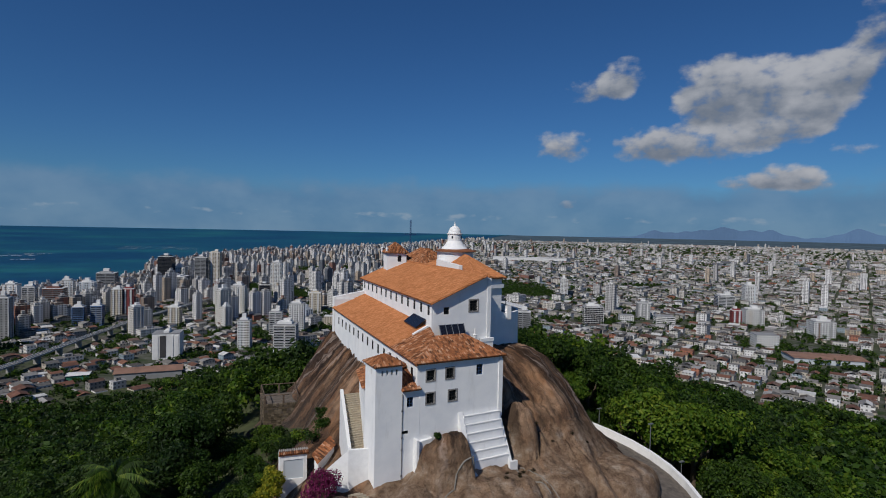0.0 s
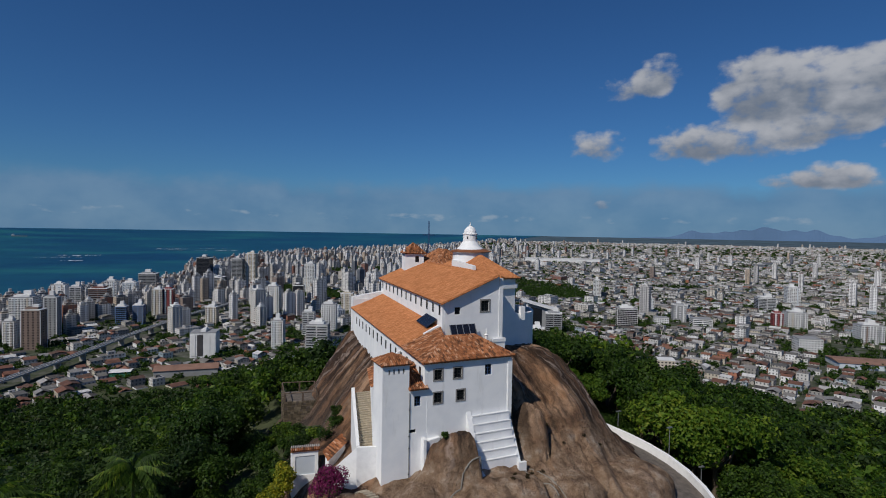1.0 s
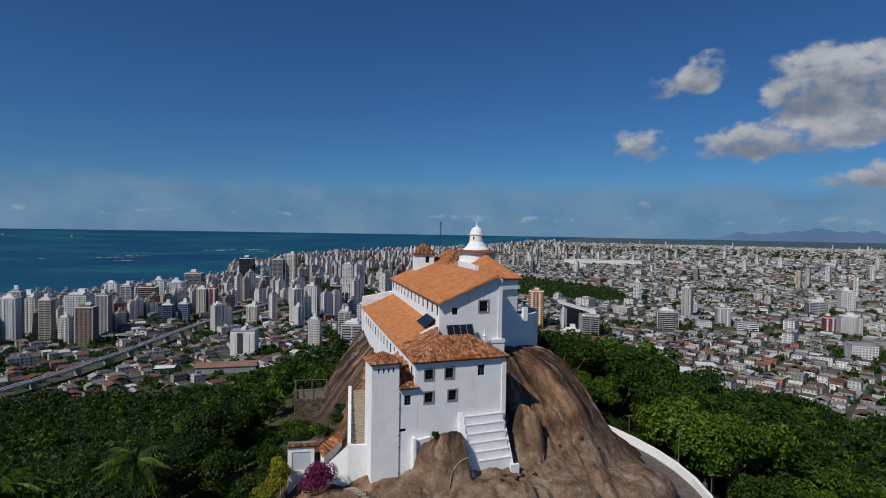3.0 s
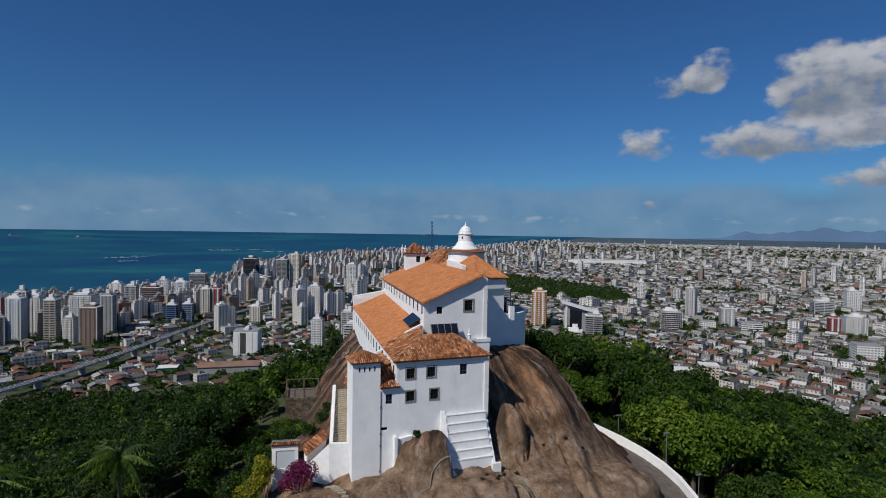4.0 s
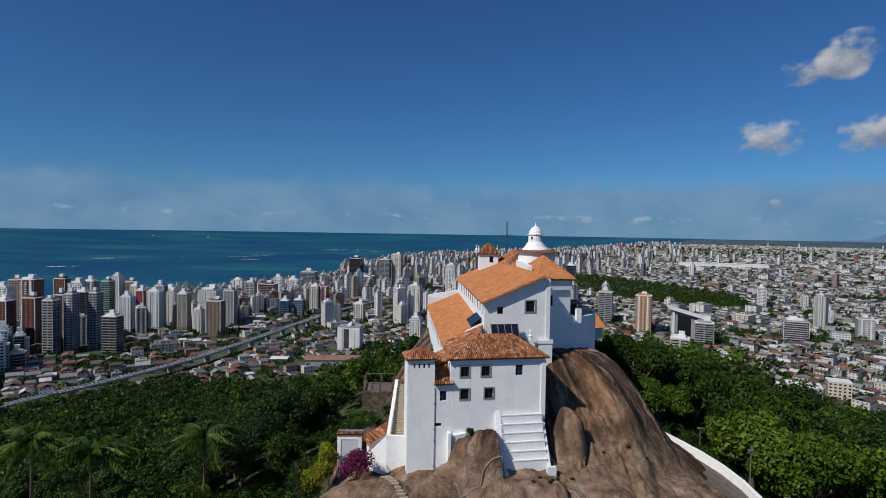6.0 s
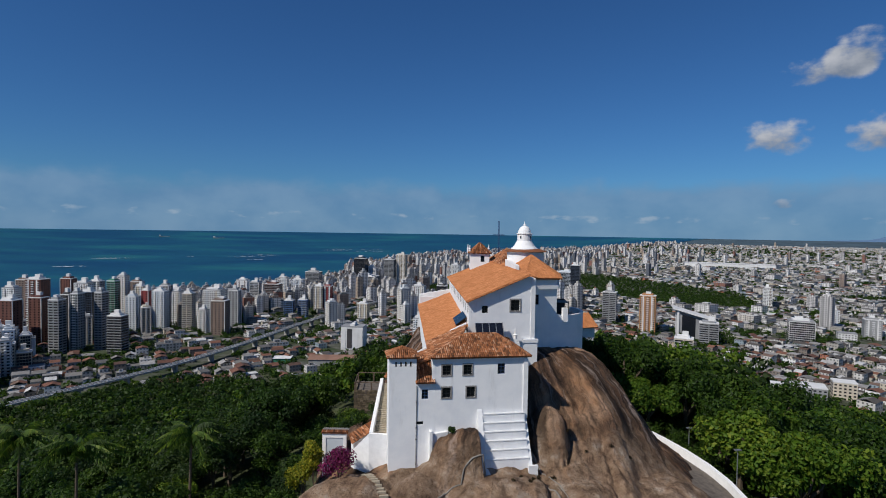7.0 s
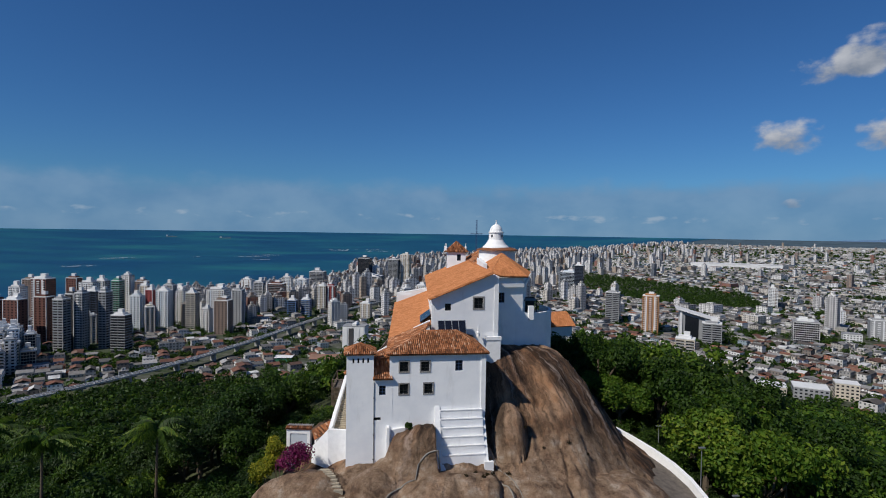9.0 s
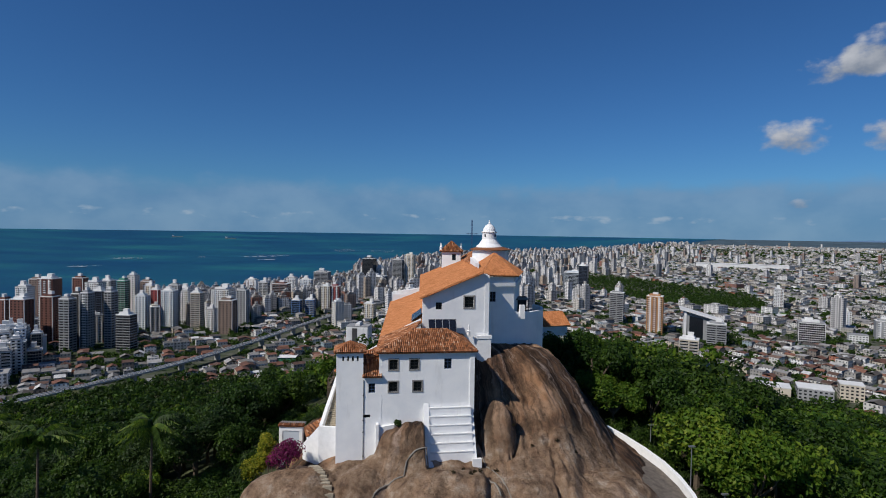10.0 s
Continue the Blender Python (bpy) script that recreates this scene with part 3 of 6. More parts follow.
# ---- the granite dome under the convent ----
SLOPE_D = (0, 2, 4, 8.7, 12.5, 14.5, 18, 20, 26, 34, 44, 60)
SLOPE_Z = (131.9, 131.5, 130.3, 126.2, 122.2, 120.4, 119.0, 117.6, 112.5, 104.0, 94.0, 80.0)
BOULDERS = ((3.4, -1.2, 5.8, 3.4, 118.6, 6.2, 0.32), (5.2, -3.8, 2.8, 2.4, 117.6, 2.3, 0.4), (14.4, 0.7, 2.5, 3.2, 118.5, 8.1, 0.36), (6.5, -6.0, 8.0, 5.0, 116.0, 4.3, 0.36), (17.2, -4.6, 4.9, 5.2, 115.2, 4.1, 0.32),
            (27.5, -4.2, 7.6, 5.6, 112.8, 5.2, 0.32), (-12.0, -2.0, 7.2, 4.8, 114.4, 5.3, 0.4), (-3.6, -3.4, 4.0, 3.6, 116.5, 3.7, 0.4), (-0.2, -1.9, 4.6, 3.0, 117.2, 4.3, 0.5))


def rock_height(x, y):
    dx, dy = max(6 - x, 0, x - 22 + 0.32 * min(max(y - 14, 0), 30)), max(12 - y, 0, y - 48)
    d = math.hypot(dx, dy)
    around = math.atan2(y - 24, x - 14)
    wob = 1.6 * noise.noise((around * 4, d * 0.03, 1.0)) + 1.0 * noise.noise((around * 11, d * 0.05, 2.0)) + 0.35 * noise.noise((around * 34, d * 0.06, 5.0))
    d2 = max(0.0, d + wob * min(1, d / 5))
    z = float(np.interp(d2, SLOPE_D, SLOPE_Z))
    if x > 22:
        z -= 0.34 * max(0, d - 6) * min(1, (x - 22) / 4)
    if x < 4:
        z -= min(9.0, 0.85 * (4 - x)) * min(1, max(0, (y - 18) / 20))
        z -= 0.9 * max(0, d - 20) * min(1, max(0, (y - 6) / 8))
    if x > 27 and y > 22:
        z -= 0.5 * (x - 27)
    for cx, cy, rx, ry, z0, h, e in BOULDERS:
        q = 1 - ((x - cx) / rx) ** 2 - ((y - cy) / ry) ** 2
        if q > 0 and not (cx == 3.4 and x > 4.0):
            z = max(z, z0 + h * q ** e)
        elif q > -0.5 and cx > 14:
            z -= (1.5 if cx == 14.4 else 0.5) * (1 + q / 0.5) ** 2
    seam = 0.4 + 0.5 * noise.noise((x * 0.3, 0.0, 8.0))
    if 11.0 < x < 35:
        z -= 0.9 * math.exp(-(((y - seam) / 0.4) ** 2))
    for sx in (11.8, 20.9):
        if y < seam:
            z -= 0.7 * math.exp(-(((x - sx - 0.15 * (y + 4) - 0.6 * noise.noise((y * 0.4, sx, 1.0))) / 0.35) ** 2))
    if d > 1:
        z += 0.28 * noise.noise((around * 30, d * 0.35, 4.0)) + 0.16 * noise.noise((x * 0.8, y * 0.8, z * 0.3))
    z += 0.35 * noise.noise((x * 0.35, y * 0.35, z * 0.25)) + 0.12 * noise.noise((x * 1.3, y * 1.3, z))
    return z, around, d


def build_rock():
    nx, ny = 330, 400
    x0, x1, y0, y1 = -34.0, 48.0, -26.0, 78.0
    verts, uvs = [], []
    for j in range(ny + 1):
        y = y0 + (y1 - y0) * j / ny
        for i in range(nx + 1):
            x = x0 + (x1 - x0) * i / nx
            z, around, d = rock_height(x, y)
            verts.append((x, y, z))
            uvs.append((around * 24, d))
    faces = []
    for j in range(ny):
        for i in range(nx):
            a = j * (nx + 1) + i
            faces.append((a, a + 1, a + nx + 2, a + nx + 1))
    me = bpy.data.meshes.new("rock")
    me.from_pydata(verts, [], faces)
    layer = me.uv_layers.new(name="flow")
    idx = np.empty(len(me.loops), dtype=np.int32)
    me.loops.foreach_get("vertex_index", idx)
    layer.data.foreach_set("uv", np.array(uvs, dtype=np.float32)[idx].ravel())
    me.polygons.foreach_set("use_smooth", [True] * len(me.polygons))
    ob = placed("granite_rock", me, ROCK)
    tagged(ob, "bare brown granite dome streaked dark by running water", "rock", kind="structure")


build_rock()


def base_z(x, y):
    return max(hill(x, y), rock_height(x, y)[0])


# ---- the convent ----
convent = thing("convent", (5, 12, 119), "whitewashed colonial convent with orange tiled roofs on a granite dome", "convent")


def lx(y):
    return -1.85 + 0.093 * y


def ux(y):
    return 4.75 + 0.11 * (y - 9.1)


bm = bmesh.new()
FRONT = [(-0.55, 131.55, 1.1, 1.3), (2.2, 131.55, 1.1, 1.3), (6.72, 131.5, 1.0, 1.4), (-0.55, 128.65, 1.1, 1.3), (2.65, 128.65, 1.1, 1.3), (-3.2, 128.55, 0.85, 1.25), (-4.0, 125.3, 1.05, 0.42)]
ops = [(x + 3.9, x + w + 3.9, z, z + h) for x, z, w, h in FRONT]
low = [o for o in ops if o[0] < 2.0]
high = [(a - 2.05, b - 2.05, c, d) for a, b, c, d in ops if a > 2.0]
f_low = wall(bm, (-3.9, 0.0), (-1.85, 0.0), 117.5, 130.6, [(max(a, 0.02), b, c, d) for a, b, c, d in low])
f_high = wall(bm, (-1.85, 0.0), (10.75, 0.0), 117.5, 133.75, high)
for a, b, c, d in high:
    blue = a > 8
    window(convent, f_high(a, c), b - a, d - c, 0.0 if blue else 0.17, BLUE if blue else DARK)
for a, b, c, d in low:
    window(convent, f_low(max(a, 0.02), c), b - max(a, 0.02), d - c, 0.0, BLUE if d - c > 1 else DARK, d - c > 1)
part("front_wall", bm, WHITE, convent, "whitewashed front wall with small dark windows")
# long side wall with a row of small windows
bm = bmesh.new()
far_y = 47.0
length = math.hypot(lx(far_y) - lx(0), far_y)
row = []
for k in range(15):
    y = 2.0 + k * 2.95
    u = length * (far_y - y) / far_y
    row.append((u - 0.42, u + 0.42, 131.5, 132.9))
for y in (14.0, 6.5):
    u = length * (far_y - y) / far_y
    row.append((u - 0.45, u + 0.45, 128.6, 130.2))
f_side = wall(bm, (lx(far_y), far_y), (lx(0), 0.0), 119.0, 133.95, row)
for a, b, c, d in row:
    window(convent, f_side(a, c), b - a, d - c, 0.0, DARK, False, 0.05)
wall(bm, (10.75, 0.0), (10.75, 9.5), 117.5, 133.75)
wall(bm, (9.0, 47.0), (lx(47), 47.0), 122.0, 136.0)
part("side_wall", bm, WHITE, convent)
# corner strip of the front
bm = bmesh.new()
box(bm, 10.2, 10.82, -0.14, -0.004, 125.6, 133.4)
part("corner_pilaster", bm, PARAPET, convent)

# lower roof: hipped front, long slope to the left
E0, R0 = 133.85, 135.9
fl, fr = (-2.3, -0.45, E0), (11.1, -0.45, E0)
rl, rr = (3.1, 5.0, R0), (7.7, 5.0, R0)
roof(convent, [fl, fr, rr, rl], TILE_OLD, "front_roof", label="weathered barrel-tile hip over the front")
roof(convent, [fr, (11.1, 9.0, E0), rr], TILE_OLD, "hip_roof")
roof(convent, [(11.1, 9.05, 134.2), (3.5, 9.05, 134.6), rl, rr], TILE_OLD, "back_roof")
split = 9.6
el = lambda y: (lx(y) - 0.45, y, E0 + 0.35 * y / 47)
ul = lambda y: (ux(y) - 0.02, y, 136.15 + 0.9 * (y - 9) / 38)
roof(convent, [el(split), fl, rl, (4.6, 9.1, 136.1)], TILE_OLD, "old_side_roof")
roof(convent, [el(47.2), el(split), ul(split), ul(47.2)], TILE_NEW, "side_roof", label="orange barrel-tile lean-to roof")
ridge_cap(convent, fl, rl, TILE_OLD), ridge_cap(convent, fr, rr, TILE_OLD), ridge_cap(convent, rl, rr, TILE_OLD)
bm = bmesh.new()
prism(bm, [(lx(47.2) - 0.1, 47.2), (8.9, 47.2), (8.9, 48.3), (lx(47.2) - 0.1, 48.3)], 126.0, [136.4, 137.4, 137.4, 136.4])
part("end_parapet", bm, PARAPET, convent)
bm = bmesh.new()
prism(bm, [(2.2, 9.75), (4.6, 9.75), (4.6, 10.2), (2.2, 10.2)], 134.0, [135.5, 136.6, 136.6, 135.5])
part("roof_curb", bm, PARAPET, convent)

# upper building under one long slope
bm = bmesh.new()
GX0, GX1 = 4.75, 14.8
gops = [(6.72 - GX0, 7.62 - GX0, 138.1, 139.15), (11.1 - GX0, 12.45 - GX0, 138.4, 139.98)]
f_g = wall(bm, (GX0, 9.14), (13.7, 9.14), 129.5, (140.0, 143.5), gops)
wall(bm, (13.7, 9.14), (GX1, 9.14), 129.5, (143.5, 143.2))
for (a, b, c, d), s in zip(gops, (0.0, 0.22)):
    window(convent, f_g(a, c), b - a, d - c, s, DARK)
part("gable_wall", bm, WHITE, convent, "bluish-white gable wall")
bm = bmesh.new()
ulen = math.hypot(ux(49) - ux(9.14), 39.86)
clops = [(u - 0.42, u + 0.42, 137.95, 139.4) for u in [1.6 + 3.1 * k for k in range(13)]]
f_u = wall(bm, (ux(49), 49.0), (ux(9.14), 9.14), 130.0, 139.95, clops)
for a, b, c, d in clops:
    window(convent, f_u(a, c), b - a, d - c, 0.0, DARK, False, 0.05)
wall(bm, (GX1, 9.14), (GX1 + 2.2, 46.0), 129.5, 143.2)
wall(bm, (16.5, 49.0), (ux(49), 49.0), 126.0, (143.0, 140.0))
part("upper_wall", bm, WHITE, convent)
bm = bmesh.new()
prism(bm, [(13.0, 8.75), (15.15, 8.75), (15.15, 9.1), (13.0, 9.1)], 128.5, 134.1)
prism(bm, [(12.9, 8.65), (15.25, 8.65), (15.25, 9.1), (12.9, 9.1)], 133.7, 134.2)
part("pedestal", bm, PARAPET, convent)
bm = bmesh.new()
prism(bm, [(14.15, 9.02), (14.8, 9.02), (14.8, 9.12), (14.15, 9.12)], 134.2, 143.2)
part("gable_pilaster", bm, PARAPET, convent)
u_eave = lambda y: (ux(y) - 0.45, y, 139.85)
roof(convent, [u_eave(49.4), u_eave(8.45), (13.7, 8.45, 143.72), (17.0, 43.5, 143.72), (17.3, 49.4, 143.72)], TILE_NEW, "upper_roof", label="large orange barrel-tile roof slope")
ridge_cap(convent, (13.7, 8.5, 143.72), (17.0, 44.0, 143.72), TILE_NEW)
bm = bmesh.new()
tube(bm, [(ux(8.5) - 0.45, 8.46, 139.75), (13.7, 8.46, 143.6)], 0.09, 6)
tube(bm, [(14.0, 8.46, 143.6), (15.0, 8.46, 143.3)], 0.09, 6)
part("verge", bm, TILE_NEW, convent)

# chapel wing with its hipped roof
plan = [(14.8, 12.9), (20.0, 13.75), (24.0, 24.5), (25.0, 35.0), (16.0, 36.0), (15.0, 14.0)]
bm = bmesh.new()
cw = [(1.1, 2.1, 138.7, 140.3)]
f_c = wall(bm, plan[0], plan[1], 129.5, 142.6, cw)
for a, b, c, d in cw:
    window(convent, f_c(a, c), b - a, d - c, 0.0, BLUE)
for a, b in zip(plan[1:], plan[2:] + plan[:1]):
    wall(bm, a, b, 115.0, 142.6)
part("chapel_wall", bm, WHITE, convent)
bm = bmesh.new()
for a, b in zip(plan[:3], plan[1:4]):
    a, b = Vector((*a, 0)), Vector((*b, 0))
    n = Vector(((b - a).y, -(b - a).x, 0)).normalized() * 0.4
    prism(bm, [tuple((a + n)[:2]), tuple((b + n)[:2]), tuple((b - n * 0.02)[:2]), tuple((a - n * 0.02)[:2])], 141.15, 141.75)
part("cornice", bm, PARAPET, convent)
ap, aq = (19.2, 23.9, 145.95), (19.6, 30.0, 145.95)
eave = [(13.9, 12.0, 142.95), (20.5, 13.2, 142.75), (24.5, 24.2, 142.6), (25.4, 35.2, 142.6), (16.0, 36.2, 143.0)]
roof(convent, [eave[0], eave[1], ap], TILE_NEW, "chapel_roof")
roof(convent, [eave[1], eave[2], ap], TILE_NEW, "chapel_roof")
roof(convent, [eave[2], eave[3], aq, ap], TILE_NEW, "chapel_roof")
roof(convent, [eave[4], eave[0], ap, aq], TILE_NEW, "chapel_roof")
ridge_cap(convent, eave[1], ap, TILE_NEW), ridge_cap(convent, eave[0], ap, TILE_NEW)
bm = bmesh.new()
prism(bm, [(14.6, 18.5), (15.2, 18.4), (16.3, 28.5), (15.7, 28.6)], 143.2, [144.5, 144.5, 145.0, 145.0])
part("parapet", bm, PARAPET, convent)

# round terrace wall beside the chapel
bm = bmesh.new()
cx, cy, rad = 19.6, 20.8, 7.3
seg = [math.radians(-98 + 118 * i / 26) for i in range(27)]
outer = [(cx + rad * math.cos(a), cy + rad * math.sin(a)) for a in seg]
inner = [(cx + (rad - 0.45) * math.cos(a), cy + (rad - 0.45) * math.sin(a)) for a in seg]
loops = []
for i in range(27):
    top = 136.9 + 0.75 * max(0, 1 - i / 4)
    loops.append([bm.verts.new((*p, z)) for p, z in ((outer[i], 122.0), (outer[i], top), (inner[i], top), (inner[i], 122.0))])
for a, b in zip(loops, loops[1:]):
    for k in range(4):
        bm.faces.new((a[k], b[k], b[(k + 1) % 4], a[(k + 1) % 4]))
bm.faces.new(loops[0][::-1])
bm.faces.new(loops[-1])
part("terrace_wall", bm, WHITE, convent, "curved whitewashed terrace wall")
bm = bmesh.new()
prism(bm, [(cx, cy)] + inner, 122.0, 136.0)
part("terrace_floor", bm, CONCRETE, convent)

# drum, flared base, lantern and dome
bm = bmesh.new()
turned(bm, 19.4, 28.2, [(3.35, 142.5), (3.35, 146.35), (3.55, 146.4), (3.55, 146.5)], 32)
part("drum", bm, WHITE, convent)
bm = bmesh.new()
turned(bm, 19.4, 28.2, [(3.9, 146.45), (3.9, 146.55), (2.4, 147.0), (2.4, 147.0)], 32)
part("drum_roof", bm, TILE_OLD, convent)
bm = bmesh.new()
turned(bm, 19.1, 28.0, [(2.45, 146.9), (2.4, 147.05), (1.9, 147.5), (1.45, 148.2), (1.32, 148.4), (1.28, 149.6), (1.45, 149.66), (1.45, 149.8), (1.2, 149.85), (1.12, 150.3), (0.85, 150.8), (0.45, 151.12), (0.2, 151.2), (0.22, 151.4), (0.1, 151.5), (0.05, 151.95)], 24)
part("lantern", bm, PARAPET, convent, "white plastered lantern with small dome")
for a in (222, 312):
    bm = bmesh.new()
    c, s = math.cos(radians(a)), math.sin(radians(a))
    b0 = Vector((19.1 + 1.30 * c, 28.0 + 1.30 * s, 0))
    t = Vector((-s, c, 0)) * 0.13
    o = Vector((c, s, 0)) * 0.06
    prism(bm, [tuple((b0 - t - o)[:2]), tuple((b0 + t - o)[:2]), tuple((b0 + t + o)[:2]), tuple((b0 - t + o)[:2])], 148.85, 149.3)
    part("lantern_opening", bm, GLASS, convent)

# bell turret and the roof behind
bm = bmesh.new()
tp = [(12.7, 44.6), (16.6, 43.6), (17.3, 47.0), (13.3, 47.9)]
f_t = wall(bm, tp[0], tp[1], 139.5, 145.5, [(2.2, 3.0, 143.6, 144.9)])
window(convent, f_t(2.2, 143.6), 0.8, 1.3, 0.0, DARK, False)
for a, b in zip(tp[1:], tp[2:] + tp[:1]):
    wall(bm, a, b, 139.5, 145.5)
part("turret_wall", bm, WHITE, convent)
tc = (15.0, 45.75, 147.6)
te = [(12.2, 44.3, 145.45), (16.9, 43.1, 145.45), (17.7, 47.2, 145.45), (13.1, 48.3, 145.45)]
for a, b in zip(te, te[1:] + te[:1]):
    roof(convent, [a, b, tc], TILE_OLD, "turret_roof")
    ridge_cap(convent, a, tc, TILE_OLD, 0.14)
for p in ((12.9, 47.9), (17.3, 47.0), (12.6, 44.6)):
    bm = bmesh.new()
    turned(bm, *p, [(0.22, 145.4), (0.22, 146.2), (0.3, 146.3), (0.12, 146.5), (0.06, 147.2)], 8)
    part("pinnacle", bm, PARAPET, convent)
be = [(16.6, 37.0, 143.5), (24.6, 36.0, 143.5), (25.6, 50.0, 143.5), (17.6, 51.0, 143.5)]
bp, bq = (20.5, 41.5, 146.2), (21.3, 46.0, 146.2)
roof(convent, [be[0], be[1], bp], TILE_OLD, "nave_roof")
roof(convent, [be[1], be[2], bq, bp], TILE_OLD, "nave_roof")
roof(convent, [be[2], be[3], bq], TILE_OLD, "nave_roof")
roof(convent, [be[3], be[0], bp, bq], TILE_OLD, "nave_roof")
bm = bmesh.new()
prism(bm, [(16.9, 37.2), (24.3, 36.3), (25.2, 49.7), (17.9, 50.6)], 112.0, 143.45)
part("nave_wall", bm, WHITE, convent)

# stair tower and side wing
bm = bmesh.new()
slits = [(0.75 + 0.62 * k, 0.98 + 0.62 * k, 132.75, 133.4) for k in range(4)]
wall(bm, (-7.35, 0.0), (-3.9, 0.0), 117.5, 133.95, slits)
wall(bm, (-7.35, 3.4), (-7.35, 0.0), 117.5, 133.95, [(0.8, 1.05, 132.75, 133.4), (1.9, 2.15, 132.75, 133.4)])
wall(bm, (-3.9, 0.004), (-3.9, 3.4), 128.0, 133.95)
wall(bm, (-3.9, 3.4), (-7.35, 3.4), 117.5, 133.95)
part("tower_wall", bm, WHITE, convent, "slim whitewashed stair tower")
# dark block added inside so the slits look black like an unlit room
bm = bmesh.new()
box(bm, -7.0, -4.25, 0.36, 3.04, 117.5, 133.8)
part("dark_fill", bm, GLASS, convent)
tt = (-5.62, 1.7, 135.0)
te = [(-7.6, -0.3, 133.95), (-3.65, -0.3, 133.95), (-3.65, 3.7, 133.95), (-7.6, 3.7, 133.95)]
for a, b in zip(te, te[1:] + te[:1]):
    roof(convent, [a, b, tt], TILE_OLD, "tower_roof")
    ridge_cap(convent, a, tt, TILE_OLD, 0.13)
roof(convent, [(-4.0, -0.45, 130.75), (-1.45, -0.45, 130.75), (-1.6, 5.5, 132.9), (-4.0, 5.5, 132.9)], TILE_OLD, "lean_roof")
bm = bmesh.new()
prism(bm, [(-3.88, 0.36), (-1.9, 0.36), (-1.6, 5.4), (-3.88, 5.4)], 117.5, [130.55, 130.55, 132.7, 132.7])
part("link_wall", bm, WHITE, convent)
bm = bmesh.new()
f_w = wall(bm, (-5.1, 11.6), (-7.35, 3.4), 117.5, 130.6, [(1.6, 2.3, 128.3, 129.7), (4.4, 5.1, 127.4, 128.9), (6.9, 7.7, 123.6, 125.6)])
for a, c, w, h in ((1.6, 128.3, 0.7, 1.4), (4.4, 127.4, 0.7, 1.5), (6.9, 123.6, 0.8, 2.0)):
    window(convent, f_w(a, c), w, h, 0.0, DARK, False)
wall(bm, (-0.8, 11.6), (-5.1, 11.6), 117.5, (133.0, 130.6))
part("wing_wall", bm, WHITE, convent)
roof(convent, [(-5.4, 11.9, 130.6), (-7.7, 3.45, 130.6), (-1.75, 3.5, 132.9), (-1.0, 11.9, 132.9)], TILE_OLD, "wing_roof")
# drain pipe on the front
bm = bmesh.new()
tube(bm, [(-3.85, -0.07, 119.8), (-3.85, -0.07, 130.3)], 0.05, 6)
part("drain_pipe", bm, STONE_FRAME, convent)
for z in (120.2, 123.4, 124.9, 128.2):
    bm = bmesh.new()
    box(bm, -3.93, -3.77, -0.14, -0.004, z, z + 0.12)
    part("pipe_clip", bm, DARK, convent)
bm = bmesh.new()
prism(bm, [(-2.2, -0.9), (-1.85, -0.9), (-1.85, -0.004), (-2.2, -0.004)], 119.5, 124.6)
prism(bm, [(-1.85, -0.6), (0.2, -0.4), (0.2, -0.004), (-1.85, -0.004)], 119.5, [124.2, 124.4, 124.4, 124.2])
part("buttress", bm, PARAPET, convent)

# solar panels leaning on the gable
solar = thing("solar_panels", (7.3, 7.2, 135.0), "dark solar water panels on a rack above the tiled roof", "solar panel")
for k in range(4):
    x = 5.6 + k * 1.02
    bm = bmesh.new()
    vs = box(bm, x, x + 0.94, 7.3, 7.36, 134.75, 136.75)
    for v in vs:
        v.co.y += (v.co.z - 134.75) * 0.55
    part("panel", bm, PANEL, solar)
bm = bmesh.new()
for k in range(5):
    x = 5.55 + k * 1.02
    vs = box(bm, x, x + 0.06, 7.25, 7.4, 134.7, 136.8)
    for v in vs:
        v.co.y += (v.co.z - 134.75) * 0.55
part("rack", bm, STEEL, solar)
solar2 = thing("roof_panel", (4.2, 12.0, 136.0), "dark solar panel lying on the orange roof", "solar panel")
bm = bmesh.new()
prism(bm, [(3.3, 11.4), (4.85, 11.2), (5.4, 16.4), (3.9, 16.8)], [135.95, 137.15, 137.25, 136.1], [136.05, 137.25, 137.35, 136.2])
part("panel", bm, PANEL, solar2)
bm = bmesh.new()
turned(bm, 11.6, 8.3, [(0.25, 134.4), (0.25, 134.9), (0.35, 135.0), (0.14, 135.15), (0.1, 135.7), (0.02, 136.0)], 10)
part("roof_finial", bm, PARAPET, convent)

# the iron cross
cross = thing("iron_cross", (20.1, 49.2, 144.5), "tall dark blue lattice cross on the convent roof", "cross")
for name, pts, s in (("mast", [(20.1, 49.2, 143.4), (20.1, 49.2, 152.4)], 0.11), ("arm", [(18.8, 49.5, 149.3), (21.4, 48.9, 149.3)], 0.10)):
    bm = bmesh.new()
    a, b = Vector(pts[0]), Vector(pts[1])
    way = (b - a).normalized()
    side = way.cross((0, 1, 0)).normalized() * s
    deep = way.cross(side).normalized() * s
    cornersx = [side + deep, side - deep, -side - deep, -side + deep]
    for c in cornersx:
        tube(bm, [a + c, b + c], 0.028, 5)
    n = int((b - a).length / 0.8)
    for i in range(n):
        p, q = a.lerp(b, i / n), a.lerp(b, (i + 1) / n)
        for k in range(4):
            tube(bm, [p + cornersx[k], q + cornersx[(k + 1) % 4]], 0.016, 4)
    part(name, bm, BLUE, cross)

